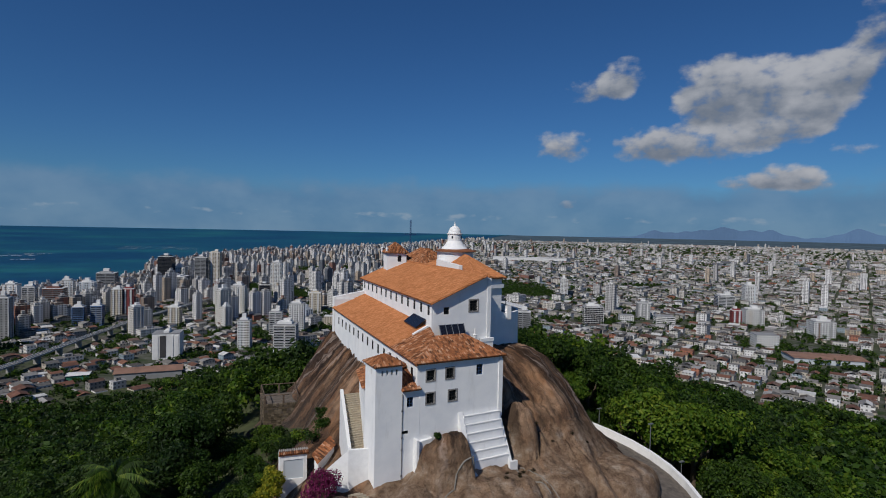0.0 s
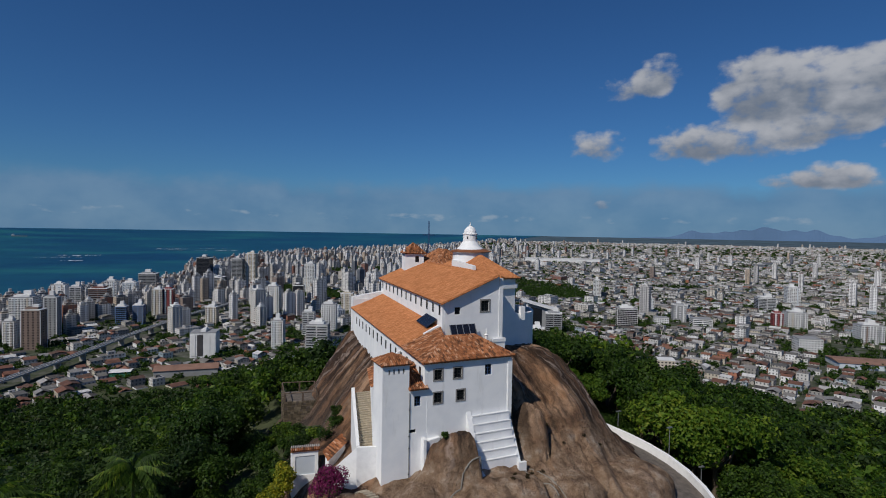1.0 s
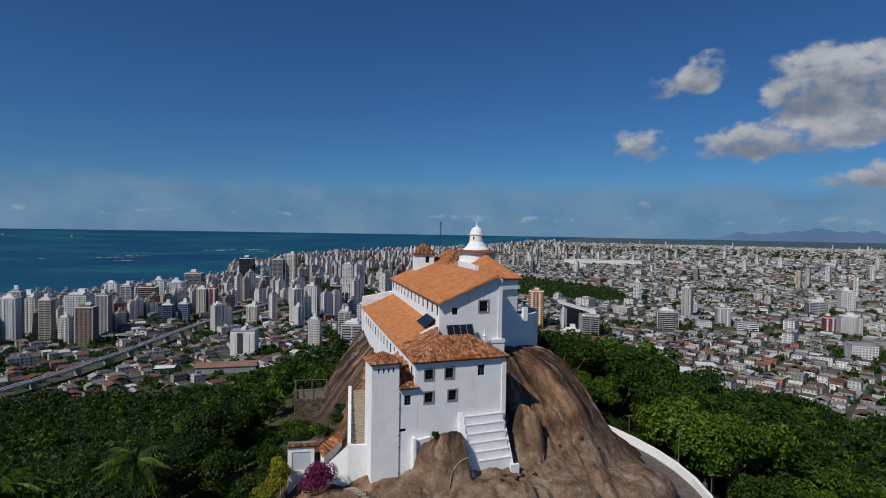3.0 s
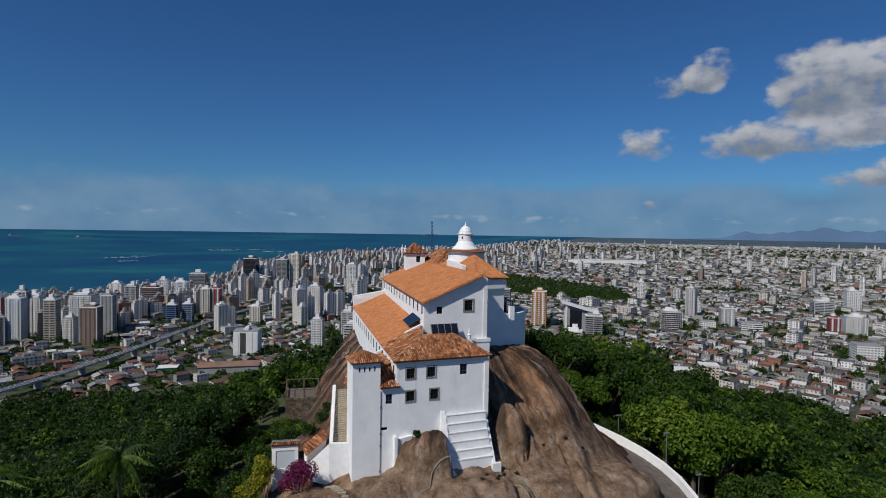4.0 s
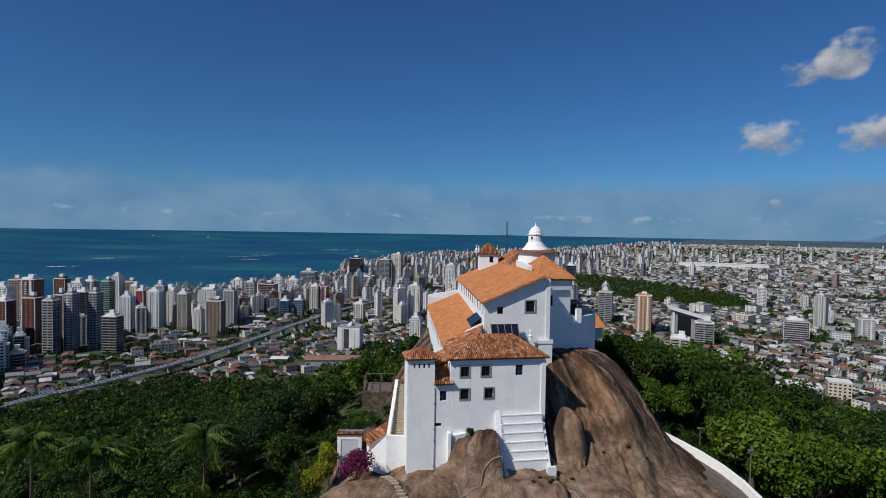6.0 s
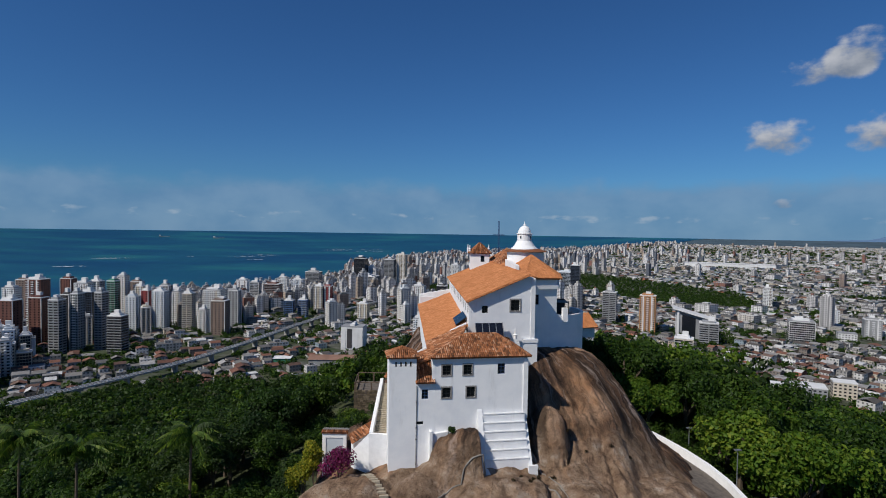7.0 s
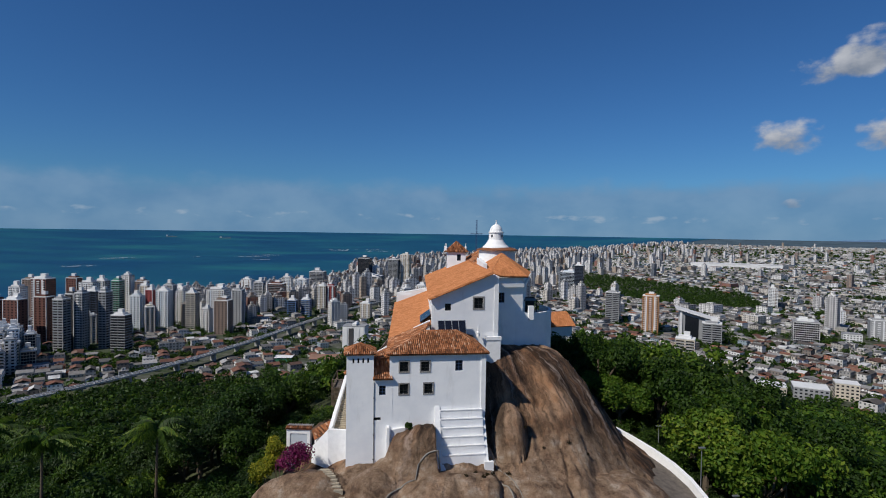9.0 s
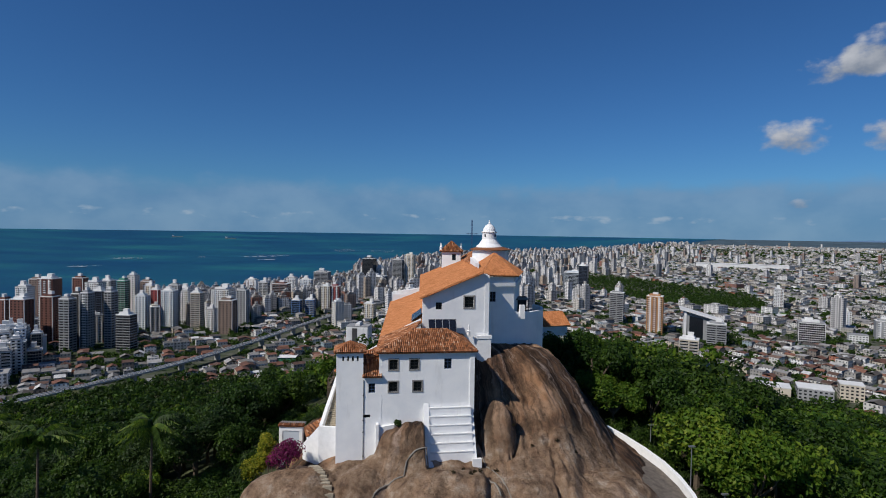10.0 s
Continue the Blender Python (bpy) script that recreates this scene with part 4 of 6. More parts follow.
# broad white steps against the front
steps = thing("white_steps", (7.2, -1.0, 120.0), "whitewashed stepped buttress with low side walls against the front wall", "steps")
for k in range(6):
    z1 = 126.5 - k * 1.02
    bm = bmesh.new()
    vs = box(bm, 4.72, 10.35, -0.42 * (k + 1), -0.42 * k - 0.01, 117.8, z1 - 0.12)
    vs[4].co.z -= 0.10
    vs[5].co.z -= 0.02
    part("step", bm, WHITE, steps)
    bm = bmesh.new()
    vs = box(bm, 4.72, 10.35, -0.42 * (k + 1) - 0.05, -0.42 * (k + 1) + 0.14, z1 - 0.118, z1)
    part("nosing", bm, PARAPET, steps)
bm = bmesh.new()
prism(bm, [(4.05, -3.0), (4.7, -3.0), (4.7, -0.02), (4.05, -0.02)], 117.5, [120.6, 120.6, 127.0, 127.0])
part("side_wall", bm, PARAPET, steps)
bm = bmesh.new()
prism(bm, [(4.3, -4.2), (5.4, -4.2), (4.9, -2.95), (4.1, -2.95)], 117.0, [119.3, 119.3, 120.4, 120.4])
part("foot_block", bm, PARAPET, steps)
bm = bmesh.new()
prism(bm, [(10.37, -2.9), (10.75, -2.9), (10.75, -0.02), (10.37, -0.02)], 117.5, [120.3, 120.3, 125.6, 125.6])
prism(bm, [(10.1, -3.3), (11.3, -3.3), (11.3, -2.92), (10.1, -2.92)], 117.5, 120.6)
part("end_wall", bm, PARAPET, steps)

# ---- outside stair, ramp, gatehouse and ruin on the slope ----
ramp = thing("entrance_ramp", (-9.5, 3.0, 119), "white walled ramp and long stone stair beside the tower", "stairs")
bm = bmesh.new()
prism(bm, [(-12.0, 4.9), (-9.7, 2.5), (-9.4, 2.9), (-11.7, 5.3)], 118.2, [120.3, 123.5, 123.5, 120.3])
prism(bm, [(-9.7, 2.5), (-7.37, 1.9), (-7.37, 2.3), (-9.4, 2.9)], 118.2, 123.5)
part("ramp_wall", bm, PARAPET, ramp)
bm = bmesh.new()
prism(bm, [(-9.65, 2.8), (-9.2, 2.9), (-7.3, 11.9), (-7.75, 11.9)], 116.5, [123.6, 123.6, 128.2, 128.2])
part("outer_wall", bm, PARAPET, ramp)
bm = bmesh.new()
prism(bm, [(-11.7, 5.32), (-9.65, 3.05), (-9.5, 4.2), (-11.2, 6.2)], 116.5, [119.6, 122.2, 122.2, 119.6])
part("landing", bm, STEP, ramp)
for k in range(27):
    bm = bmesh.new()
    y = 3.0 + k * 0.32
    box(bm, -9.18 + 0.068 * k, -7.42 + 0.088 * k, y, y + 0.34, 117.0 + 0.2 * k, 122.6 + 0.19 * k)
    part("tread", bm, STEP, ramp)

hut = thing("gatehouse", (-14.3, 11.5, 117), "small white gatehouse with tiled coping and grey door", "gatehouse")
bm = bmesh.new()
f_h = wall(bm, (-16.0, 11.0), (-12.6, 10.4), 114.5, 120.85, [(0.5, 3.0, 117.6, 120.1)])
wall(bm, (-12.6, 10.4), (-12.5, 11.5), 114.5, 120.85)
wall(bm, (-15.9, 12.1), (-16.0, 11.0), 114.5, 120.85)
wall(bm, (-12.5, 11.5), (-15.9, 12.1), 114.5, 120.85)
part("wall", bm, PARAPET, hut)
bm = bmesh.new()
box(bm, 0.0, 2.5, 0.1, 0.16, 0.0, 2.5)
me = bpy.data.meshes.new("door")
bm.to_mesh(me), bm.free()
placed("door", me, TOWER_PAINT["pale"], hut, "pale grey panel door", m=f_h(0.5, 117.6))
roof(hut, [(-16.15, 10.8, 120.88), (-12.4, 10.15, 120.88), (-12.3, 10.7, 121.05), (-16.0, 11.35, 121.05)], TILE_OLD, "roof")
roof(hut, [(-15.85, 12.4, 120.88), (-12.2, 11.75, 120.88), (-12.3, 10.72, 121.05), (-16.0, 11.37, 121.05)], CONCRETE, "roof")
shed = thing("lean_to", (-11, 9, 118), "low white outbuilding with weathered tile roof", "shed")
bm = bmesh.new()
prism(bm, [(-11.6, 8.6), (-8.7, 11.2), (-9.0, 12.0), (-11.9, 9.4)], 114.5, [120.0, 120.9, 121.5, 120.6])
part("wall", bm, PARAPET, shed)
roof(shed, [(-11.8, 8.2, 120.05), (-8.5, 11.1, 120.95), (-8.95, 12.3, 121.75), (-12.2, 9.5, 120.85)], TILE_OLD, "roof")

ruin = thing("stone_terrace", (-8, 50, 108), "rubble stone terrace with a rusted pergola frame on the rock slope", "terrace")
rng = random.Random(5)
bm = bmesh.new()
for side, (ax, ay, bx, by) in enumerate(((-11.2, 46.8, -4.6, 45.6), (-10.4, 55.0, -11.2, 46.8))):
    ln = math.hypot(bx - ax, by - ay)
    ux_, uy_ = (bx - ax) / ln, (by - ay) / ln
    z = 106.6
    while z < 116.2:
        h = rng.uniform(0.32, 0.5)
        a = 0.0
        while a < ln:
            w = min(rng.uniform(0.4, 0.95), ln - a)
            o = rng.uniform(0.0, 0.07)
            p = [(ax + ux_ * s + uy_ * d, ay + uy_ * s - ux_ * d) for s, d in ((a + 0.03, o), (a + w - 0.02, o), (a + w - 0.02, -0.5), (a + 0.03, -0.5))]
            prism(bm, p, z, z + h - 0.04)
            a += w
        z += h
part("stone_wall", bm, RUBBLE, ruin, "uneven rubble stones", "stuff")
bm = bmesh.new()
prism(bm, [(-11.0, 47.0), (-4.6, 45.9), (-3.5, 53.9), (-10.2, 55.0)], 105.0, 116.0)
part("terrace_floor", bm, ROAD_STONE, ruin)
for x, y in ((-11.0, 47.0), (-10.2, 54.8), (-7.6, 46.5), (-5.0, 46.0), (-3.8, 53.6), (-6.8, 54.2)):
    bm = bmesh.new()
    box(bm, x - 0.15, x + 0.15, y - 0.15, y + 0.15, 116.0, 117.9)
    part("post", bm, RUST, ruin)
for a, b in (((-11, 47), (-5, 46)), ((-11, 47), (-10.2, 54.8)), ((-10.2, 54.8), (-3.8, 53.6)), ((-5, 46), (-3.8, 53.6))):
    bm = bmesh.new()
    tube(bm, [(*a, 118.0), (*b, 118.0)], 0.1, 4)
    part("beam", bm, RUST, ruin)

# road wall curving along the slope, lamps
curve = [(37.6, 16.5, 116.9), (38.8, 13.0, 116.6), (40.3, 9.0, 116.0), (41.3, 5.0, 115.4), (41.6, 1.0, 114.8), (41.2, -3.0, 114.2), (40.0, -7.0, 113.6), (38.0, -11.0, 113.0), (35.0, -15.5, 112.4)]
bm = bmesh.new()
for (xa, ya, za), (xb, yb, zb) in zip(curve, curve[1:]):
    prism(bm, [(xa - 0.3, ya), (xb - 0.3, yb), (xb + 0.3, yb), (xa + 0.3, ya)], 102.0, [za, zb, zb, za])
ob = part("parapet_wall", bm, PARAPET, None)
tagged(ob, "white parapet wall curving along the steep road", "wall")
bm = bmesh.new()
for (xa, ya, za), (xb, yb, zb) in zip(curve, curve[1:]):
    prism(bm, [(xa - 6.5, ya), (xb - 6.5, yb), (xb - 0.28, yb), (xa - 0.28, ya)], 100.0, [za - 0.2, zb - 0.2, zb - 1.3, za - 1.3])
ob = part("road", bm, ROAD_STONE, None)
tagged(ob, "steep stone-paved road behind the parapet", "road", kind="structure")


def street_lamp(x, y, top):
    z = base_z(x, y) - 0.3
    lamp = thing("street_lamp", (x, y, z), "slim grey street lamp post with a flat head", "street lamp", "lamps along the road")
    bm = bmesh.new()
    tube(bm, [(x, y, z), (x, y, top - 0.3), (x, y - 0.05, top)], [0.1, 0.07, 0.05], 8)
    part("pole", bm, STEEL, lamp)
    bm = bmesh.new()
    box(bm, x - 0.5, x + 0.5, y - 0.2, y + 0.2, top - 0.02, top + 0.14)
    part("head", bm, STEEL, lamp)


street_lamp(46.0, 5.0, 117.4)
street_lamp(46.3, 17.5, 116.3)
street_lamp(48.5, 0.5, 112.0)
# pipes laid over the rock


def laid(points, r, label, lift=0.04):
    pts = []
    for (xa, ya), (xb, yb) in zip(points, points[1:]):
        for k in range(8):
            x, y = xa + (xb - xa) * k / 8, ya + (yb - ya) * k / 8
            pts.append((x, y, base_z(x, y) + lift))
    bm = bmesh.new()
    tube(bm, pts, r, 6)
    tagged(part("water_pipe", bm, PIPE, None), label, "pipe")


laid([(11.4, -0.8), (12.0, -3.0), (13.4, -6.0), (14.2, -9.0)], 0.07, "pale hose laid over the bare rock")
laid([(11.0, -3.3), (11.6, -5.5), (12.6, -9.0)], 0.13, "concrete drain laid over the bare rock", -0.05)
laid([(4.3, -4.0), (1.5, -4.3), (-1.0, -5.2), (-3.0, -7.0), (-4.5, -9.5)], 0.1, "low stone kerb along the bare rock")
flight = thing("rock_steps", (-9, -2, 118), "narrow flight of worn steps with kerbs on the rock", "steps")
for k in range(16):
    x, y = -10.2 + 0.23 * k, -0.6 - 0.30 * k - 0.012 * k * k
    z = base_z(x, y)
    bm = bmesh.new()
    box(bm, x - 0.55, x + 0.55, y - 0.17, y + 0.17, z - 0.4, z + 0.16)
    part("tread", bm, STEP, flight)

# ---- plants ----


def leaf_cloud(rng, lobes, count, size, squash=0.75):
    """Leaf quads, each folded along its middle, over and inside a group of round lobes: verts, faces."""
    verts, faces = [], []
    for _ in range(count):
        cx, cy, cz, r = lobes[rng.randrange(len(lobes))]
        d = Vector((rng.gauss(0, 1), rng.gauss(0, 1), rng.gauss(0.25, 1))).normalized()
        p = Vector((cx, cy, cz)) + Vector((d.x, d.y, d.z * squash)) * r * (rng.random() ** 0.35)
        n = (d + Vector((rng.gauss(0, 0.55), rng.gauss(0, 0.55), rng.gauss(0.25, 0.55)))).normalized()
        a = n.orthogonal().normalized()
        a.rotate(Matrix.Rotation(rng.uniform(0, 6.28), 3, n))
        b = n.cross(a)
        s = size * rng.uniform(0.6, 1.3)
        i = len(verts)
        verts += [p - a * s, p + b * s * 0.55 + n * s * 0.12, p + a * s, p - b * s * 0.55 + n * s * 0.12]
        faces.append((i, i + 1, i + 2, i + 3))
    return [tuple(v) for v in verts], faces


def lobes_for(rng, radius, height, n):
    out = [(0, 0, height, radius * 0.6)]
    for _ in range(n):
        a, q = rng.uniform(0, 6.28), rng.uniform(0.35, 0.8)
        out.append((radius * q * math.cos(a), radius * q * math.sin(a), height + radius * rng.uniform(-0.4, 0.45), radius * rng.uniform(0.28, 0.5)))
    return out


def tree_template(seed, radius, height, count, size, mat):
    rng = random.Random(seed)
    lobes = lobes_for(rng, radius, height, 11)
    bm = bmesh.new()
    tube(bm, [(0, 0, -2.0), (0.1, 0, height * 0.45), (0.2, 0.1, height)], [0.35, 0.24, 0.1], 7)
    for cx, cy, cz, r in lobes[1:7]:
        tube(bm, [(0.1, 0, height * 0.42), (cx * 0.5, cy * 0.5, height * 0.7), (cx, cy, cz)], [0.16, 0.1, 0.04], 5)
    trunk = bpy.data.meshes.new("trunk")
    bm.to_mesh(trunk), bm.free()
    trunk.materials.append(BARK)
    v, f = leaf_cloud(rng, lobes, count, size)
    crown = bpy.data.meshes.new("crown")
    crown.from_pydata(v, [], f)
    crown.materials.append(mat)
    return trunk, crown


def plant(meshes, m, label, group=""):
    top = new("tree")
    top.matrix_basis = m
    tagged(top, label, "tree", group)
    for name, me in zip(("trunk", "crown"), meshes):
        ob = new(name, me)
        ob.parent = top
    return top


TREES = [tree_template(10 + i, 4.2, 6.0, 4200, 0.225, mat) for i, mat in enumerate((LEAF, LEAF, LEAF_BRIGHT, LEAF_DARK, LEAF_DARK, LEAF))]
TREE_LABELS = ["broadleaf tree with dense green crown", "broadleaf tree with dense green crown", "bright yellow-green broadleaf tree in sun", "dark green broadleaf tree", "dark green broadleaf tree", "broadleaf tree with dense green crown"]


def highway_gap(x, y):
    best = 1e9
    for (xa, ya), (xb, yb) in zip(HIGHWAY, HIGHWAY[1:]):
        dx, dy = xb - xa, yb - ya
        t = max(0, min(1, ((x - xa) * dx + (y - ya) * dy) / (dx * dx + dy * dy)))
        best = min(best, math.hypot(x - xa - t * dx, y - ya - t * dy))
    return best


HIGHWAY = [(-420, 200), (-330, 326), (-281, 398), (-256, 431), (-231, 464), (-204, 502), (-173, 555), (-137, 632), (-92, 747), (-32, 887), (12, 960), (70, 1060), (150, 1180)]


def clear_of_buildings(x, y):
    if -34 < x < 53 and -26 < y < 70:
        if -18 < x < 27.5 and 8 < y < 66:
            return False
        if -17.5 < x < 36 and -30 < y < 16:
            return False
        if 33.5 < x < 46 and 42.5 < y < 54 or 33 < x < 42 and 38 < y < 44 or x < 38 and y < 23:
            return False
        if 20 < x < 44 and y < 22:
            return False
        if 30 < x < 48 and -24 < y < 20:
            return False
        if -20 < x < -3 and 30 < y < 60:
            return False
    return True


def bearing_of(x, y):
    return math.degrees(math.atan2(x - EYE[0], y - EYE[1]))


PALMS = ((-47.5, 8.8, 1.5), (-34.7, 13.4, 1.35), (-57.0, 14.0, 1.4))
rng = random.Random(21)
spots = []
for step, d_lo, d_hi in ((5.7, 10, 205), (7.6, 205, 760)):
    n = int(600 / step)
    for i in range(-n, n + 1):
        for j in range(-n, n + 1):
            x, y = 5 + (i + rng.uniform(-0.45, 0.45)) * step, 20 + (j + rng.uniform(-0.45, 0.45)) * step
            d = math.hypot(x - EYE[0], y - EYE[1])
            if not d_lo <= d < d_hi:
                continue
            b = bearing_of(x, y)
            if not -36 < b < 73:
                if d > 110 or i % 3 or j % 3:
                    continue
            r = math.hypot(x - 5, y - 20)
            if r > (440 if -14 < b < 0 else 478) + 40 * noise.noise((x / 60, y / 60, 7.0)) or not clear_of_buildings(x, y) or highway_gap(x, y) < 12 or any(math.hypot(x - px, y - py) < 4.5 for px, py, _ in PALMS):
                continue
            spots.append((d, x, y))
spots.sort()
near = [s for s in spots if -40 < bearing_of(s[1], s[2]) < 76][:290]
near_set = set(near)
for d, x, y in near:
    # brighter leaf colour favoured on the right, standing for sunlit crowns
    k = rng.choices(range(6), (3, 3.5, 4.5, 0.6, 0.6, 3.5) if x > 25 else (3, 3, 1, 2, 2, 3))[0]
    s = rng.uniform(0.8, 1.45)
    if 24 < x < 62 and 20 < y < 80:
        s = rng.uniform(1.15, 1.8)
    elif x > 24 and y > 0:
        s = rng.uniform(1.05, 1.9)
    if 26 < x < 39 and y < 43:
        s = 0.8
    m = Matrix.LocRotScale((x, y, base_z(x, y) - 0.3 if abs(x) < 60 else hill(x, y)), Euler((0, 0, rng.uniform(0, 6.28))), (s, s, s * rng.uniform(0.85, 1.15)))
    plant(TREES[k], m, TREE_LABELS[k], "trees on the hillside")


def mass(name, mat, places, label, category, templates, kind="stuff"):
    """One object of many crowns: places of (x, y, z, size, turn)."""
    vs, fs, n = [], [], 0
    for i, (x, y, z, s, turn) in enumerate(places):
        v, f = templates[i % len(templates)]
        c, q = math.cos(turn) * s, math.sin(turn) * s
        vs.append(np.stack([v[:, 0] * c - v[:, 1] * q + x, v[:, 0] * q + v[:, 1] * c + y, v[:, 2] * s + z], 1))
        fs.append(f + n)
        n += len(v)
    vs, fs = np.concatenate(vs), np.concatenate(fs)
    me = bpy.data.meshes.new(name)
    me.vertices.add(len(vs))
    me.vertices.foreach_set("co", vs.astype(np.float32).ravel())
    me.loops.add(fs.size)
    me.loops.foreach_set("vertex_index", fs.astype(np.int32).ravel())
    me.polygons.add(len(fs))
    me.polygons.foreach_set("loop_start", np.arange(0, fs.size, 4, dtype=np.int32))
    me.update(calc_edges=True)
    ob = placed(name, me, mat)
    tagged(ob, label, category, kind=kind)
    return ob


def crown_arrays(seed, radius, height, count, size):
    r = random.Random(seed)
    v, f = leaf_cloud(r, lobes_for(r, radius, height, 8), count, size)
    return np.array(v), np.array(f)


FOREST = [crown_arrays(40 + i, 3.9, 5.5, 480, 0.41) for i in range(7)]
FOREST_FAR = [crown_arrays(50 + i, 4.6, 5.5, 100, 0.94) for i in range(7)]
rest = [s for s in spots if s not in near_set]
groups = {k: [] for k in range(6)}
for d, x, y in rest:
    # more bright leaves at x > 25: sunlight put in through leaf colour
    k = rng.choices((0, 1, 2), (5, 1.6, 4.2) if x > 25 else (6, 4, 1.3))[0]
    groups[k + (3 if d > 205 else 0)].append((x, y, hill(x, y), rng.uniform(0.7, 1.3) + 0.6 * rng.random() ** 3 + 0.3 * noise.noise((x / 25, y / 25, 1.0)) + (0.25 if x > 30 else 0), rng.uniform(0, 6.28)))
for k, (mat, label) in enumerate(((LEAF, "dense green forest over the hillside"), (LEAF_DARK, "dark green forest over the hillside"), (LEAF_BRIGHT, "yellow-green tree crowns in the forest"))):
    mass("forest", mat, groups[k], label, "forest", FOREST)
    mass("forest", mat, groups[k + 3], label, "forest", FOREST_FAR)

# ---- the town ----
# towers that stand out: plan place, height, width, colour, facade
SHORE = [(-426, 654, 60, 13, 'brick', 'ribs'), (-396, 633, 62, 25, 'brick', 'ribs'), (-434, 765, 74, 31, 'brick', 'bays'), (-392, 684, 58, 23, 'brick', 'ribs'), (-348, 635, 63, 16, 'grey', 'strip'), (-348, 661, 66, 14, 'dark', 'ribs'),
         (-331, 646, 67, 12, 'grey', 'bays'), (-351, 722, 62, 21, 'navy', 'glass'), (-310, 658, 69, 11, 'grey', 'strip'), (-379, 774, 68, 28, 'white', 'bays'), (-341, 772, 70, 15, 'green', 'strip'), (-346, 820, 73, 15, 'white', 'ribs'),
         (-281, 630, 42, 24, 'dark', 'strip'), (-315, 771, 49, 19, 'pale', 'ribs'), (-304, 793, 55, 14, 'red', 'ribs'), (-282, 782, 56, 25, 'pale', 'bays'), (-324, 824, 60, 19, 'sand', 'bays'), (-290, 832, 59, 18, 'grey', 'ribs')]
SHORE += [(-274, 831, 50, 18, 'white', 'bays'), (-243, 780, 52, 18, 'sand', 'strip'), (-218, 760, 30, 16, 'white', 'bays'), (-191, 741, 48, 28, 'brown', 'ribs'), (-218, 828, 53, 38, 'white', 'bays'), (-186, 816, 52, 19, 'grey', 'ribs'),
          (-487, 804, 58, 25, 'white', 'bays'), (-225, 900, 42, 22, 'white', 'bays'), (-304, 926, 44, 30, 'white', 'bays'), (-198, 891, 40, 18, 'pale', 'strip'), (-499, 860, 66, 26, 'brown', 'ribs'), (-449, 882, 64, 24, 'brick', 'ribs'), (-418, 906, 60, 24, 'grey', 'bays'), (-365, 927, 56, 24, 'brown', 'ribs')]
BAY = [(-224, 1094, 42, 29, 'white', 'bays'), (-193, 1048, 43, 25, 'white', 'strip'), (-155, 1013, 42, 38, 'brick', 'strip'), (-148, 1114, 48, 27, 'white', 'bays'), (-117, 1107, 42, 31, 'pale', 'bays'), (-94, 1238, 51, 45, 'grey', 'strip'), (-66, 939, 45, 21, 'sand', 'bays'), (-50, 940, 45, 21, 'red', 'bays'), (-112, 887, 29, 20, 'blue', 'glass'), (-90, 893, 29, 20, 'blue', 'strip'), (16, 1319, 76, 40, 'dark', 'glass'), (89, 1325, 74, 34, 'grey', 'strip'), (119, 1327, 87, 32, 'sand', 'bays'), (32, 1268, 37, 63, 'grey', 'strip'), (43, 1328, 53, 40, 'white', 'bays'), (113, 1222, 24, 24, 'brick', 'bays'), (115, 939, 45, 31, 'white', 'bays'), (154, 912, 51, 24, 'dark', 'glass'), (11, 839, 29, 22, 'sand', 'bays')]
MIDTOWN = [(79, 645, 33, 18, 'white', 'bays'), (-6, 629, 29, 38, 'white', 'fins'), (133, 723, 32, 23, 'white', 'strip'), (163, 726, 40, 28, 'white', 'bays'), (115, 583, 37, 34, 'white', 'strip'), (236, 1212, 69, 32, 'white', 'bays'), (239, 902, 34, 27, 'sand', 'bays'), (219, 752, 17, 19, 'sand', 'bays')]
SOUTH = [(346, 471, 36, 26, 'sand', 'strip'), (373, 379, 12, 33, 'sand', 'bays'), (405, 369, 12, 37, 'grey', 'bays'), (440, 366, 14, 25, 'sand', 'bays'), (426, 803, 49, 30, 'grey', 'strip'), (437, 701, 55, 31, 'orange', 'bays'), (479, 615, 29, 33, 'grey', 'strip'), (482, 1134, 59, 53, 'pale', 'glass'), (482, 1080, 76, 26, 'navy', 'glass'), (630, 621, 27, 43, 'white', 'glass'), (845, 940, 40, 23, 'white', 'bays'), (798, 736, 25, 24, 'white', 'bays'), (752, 623, 29, 29, 'grey', 'bays'), (689, 604, 11, 30, 'white', 'bays'), (849, 512, 24, 19, 'red', 'bays'), (888, 507, 25, 40, 'white', 'bays'), (1156, 681, 41, 35, 'white', 'bays'), (1046, 667, 25, 45, 'white', 'strip'), (721, 386, 16, 39, 'white', 'bays'), (863, 386, 25, 41, 'white', 'bays'), (744, 571, 12, 41, 'white', 'strip')]
rng = random.Random(77)


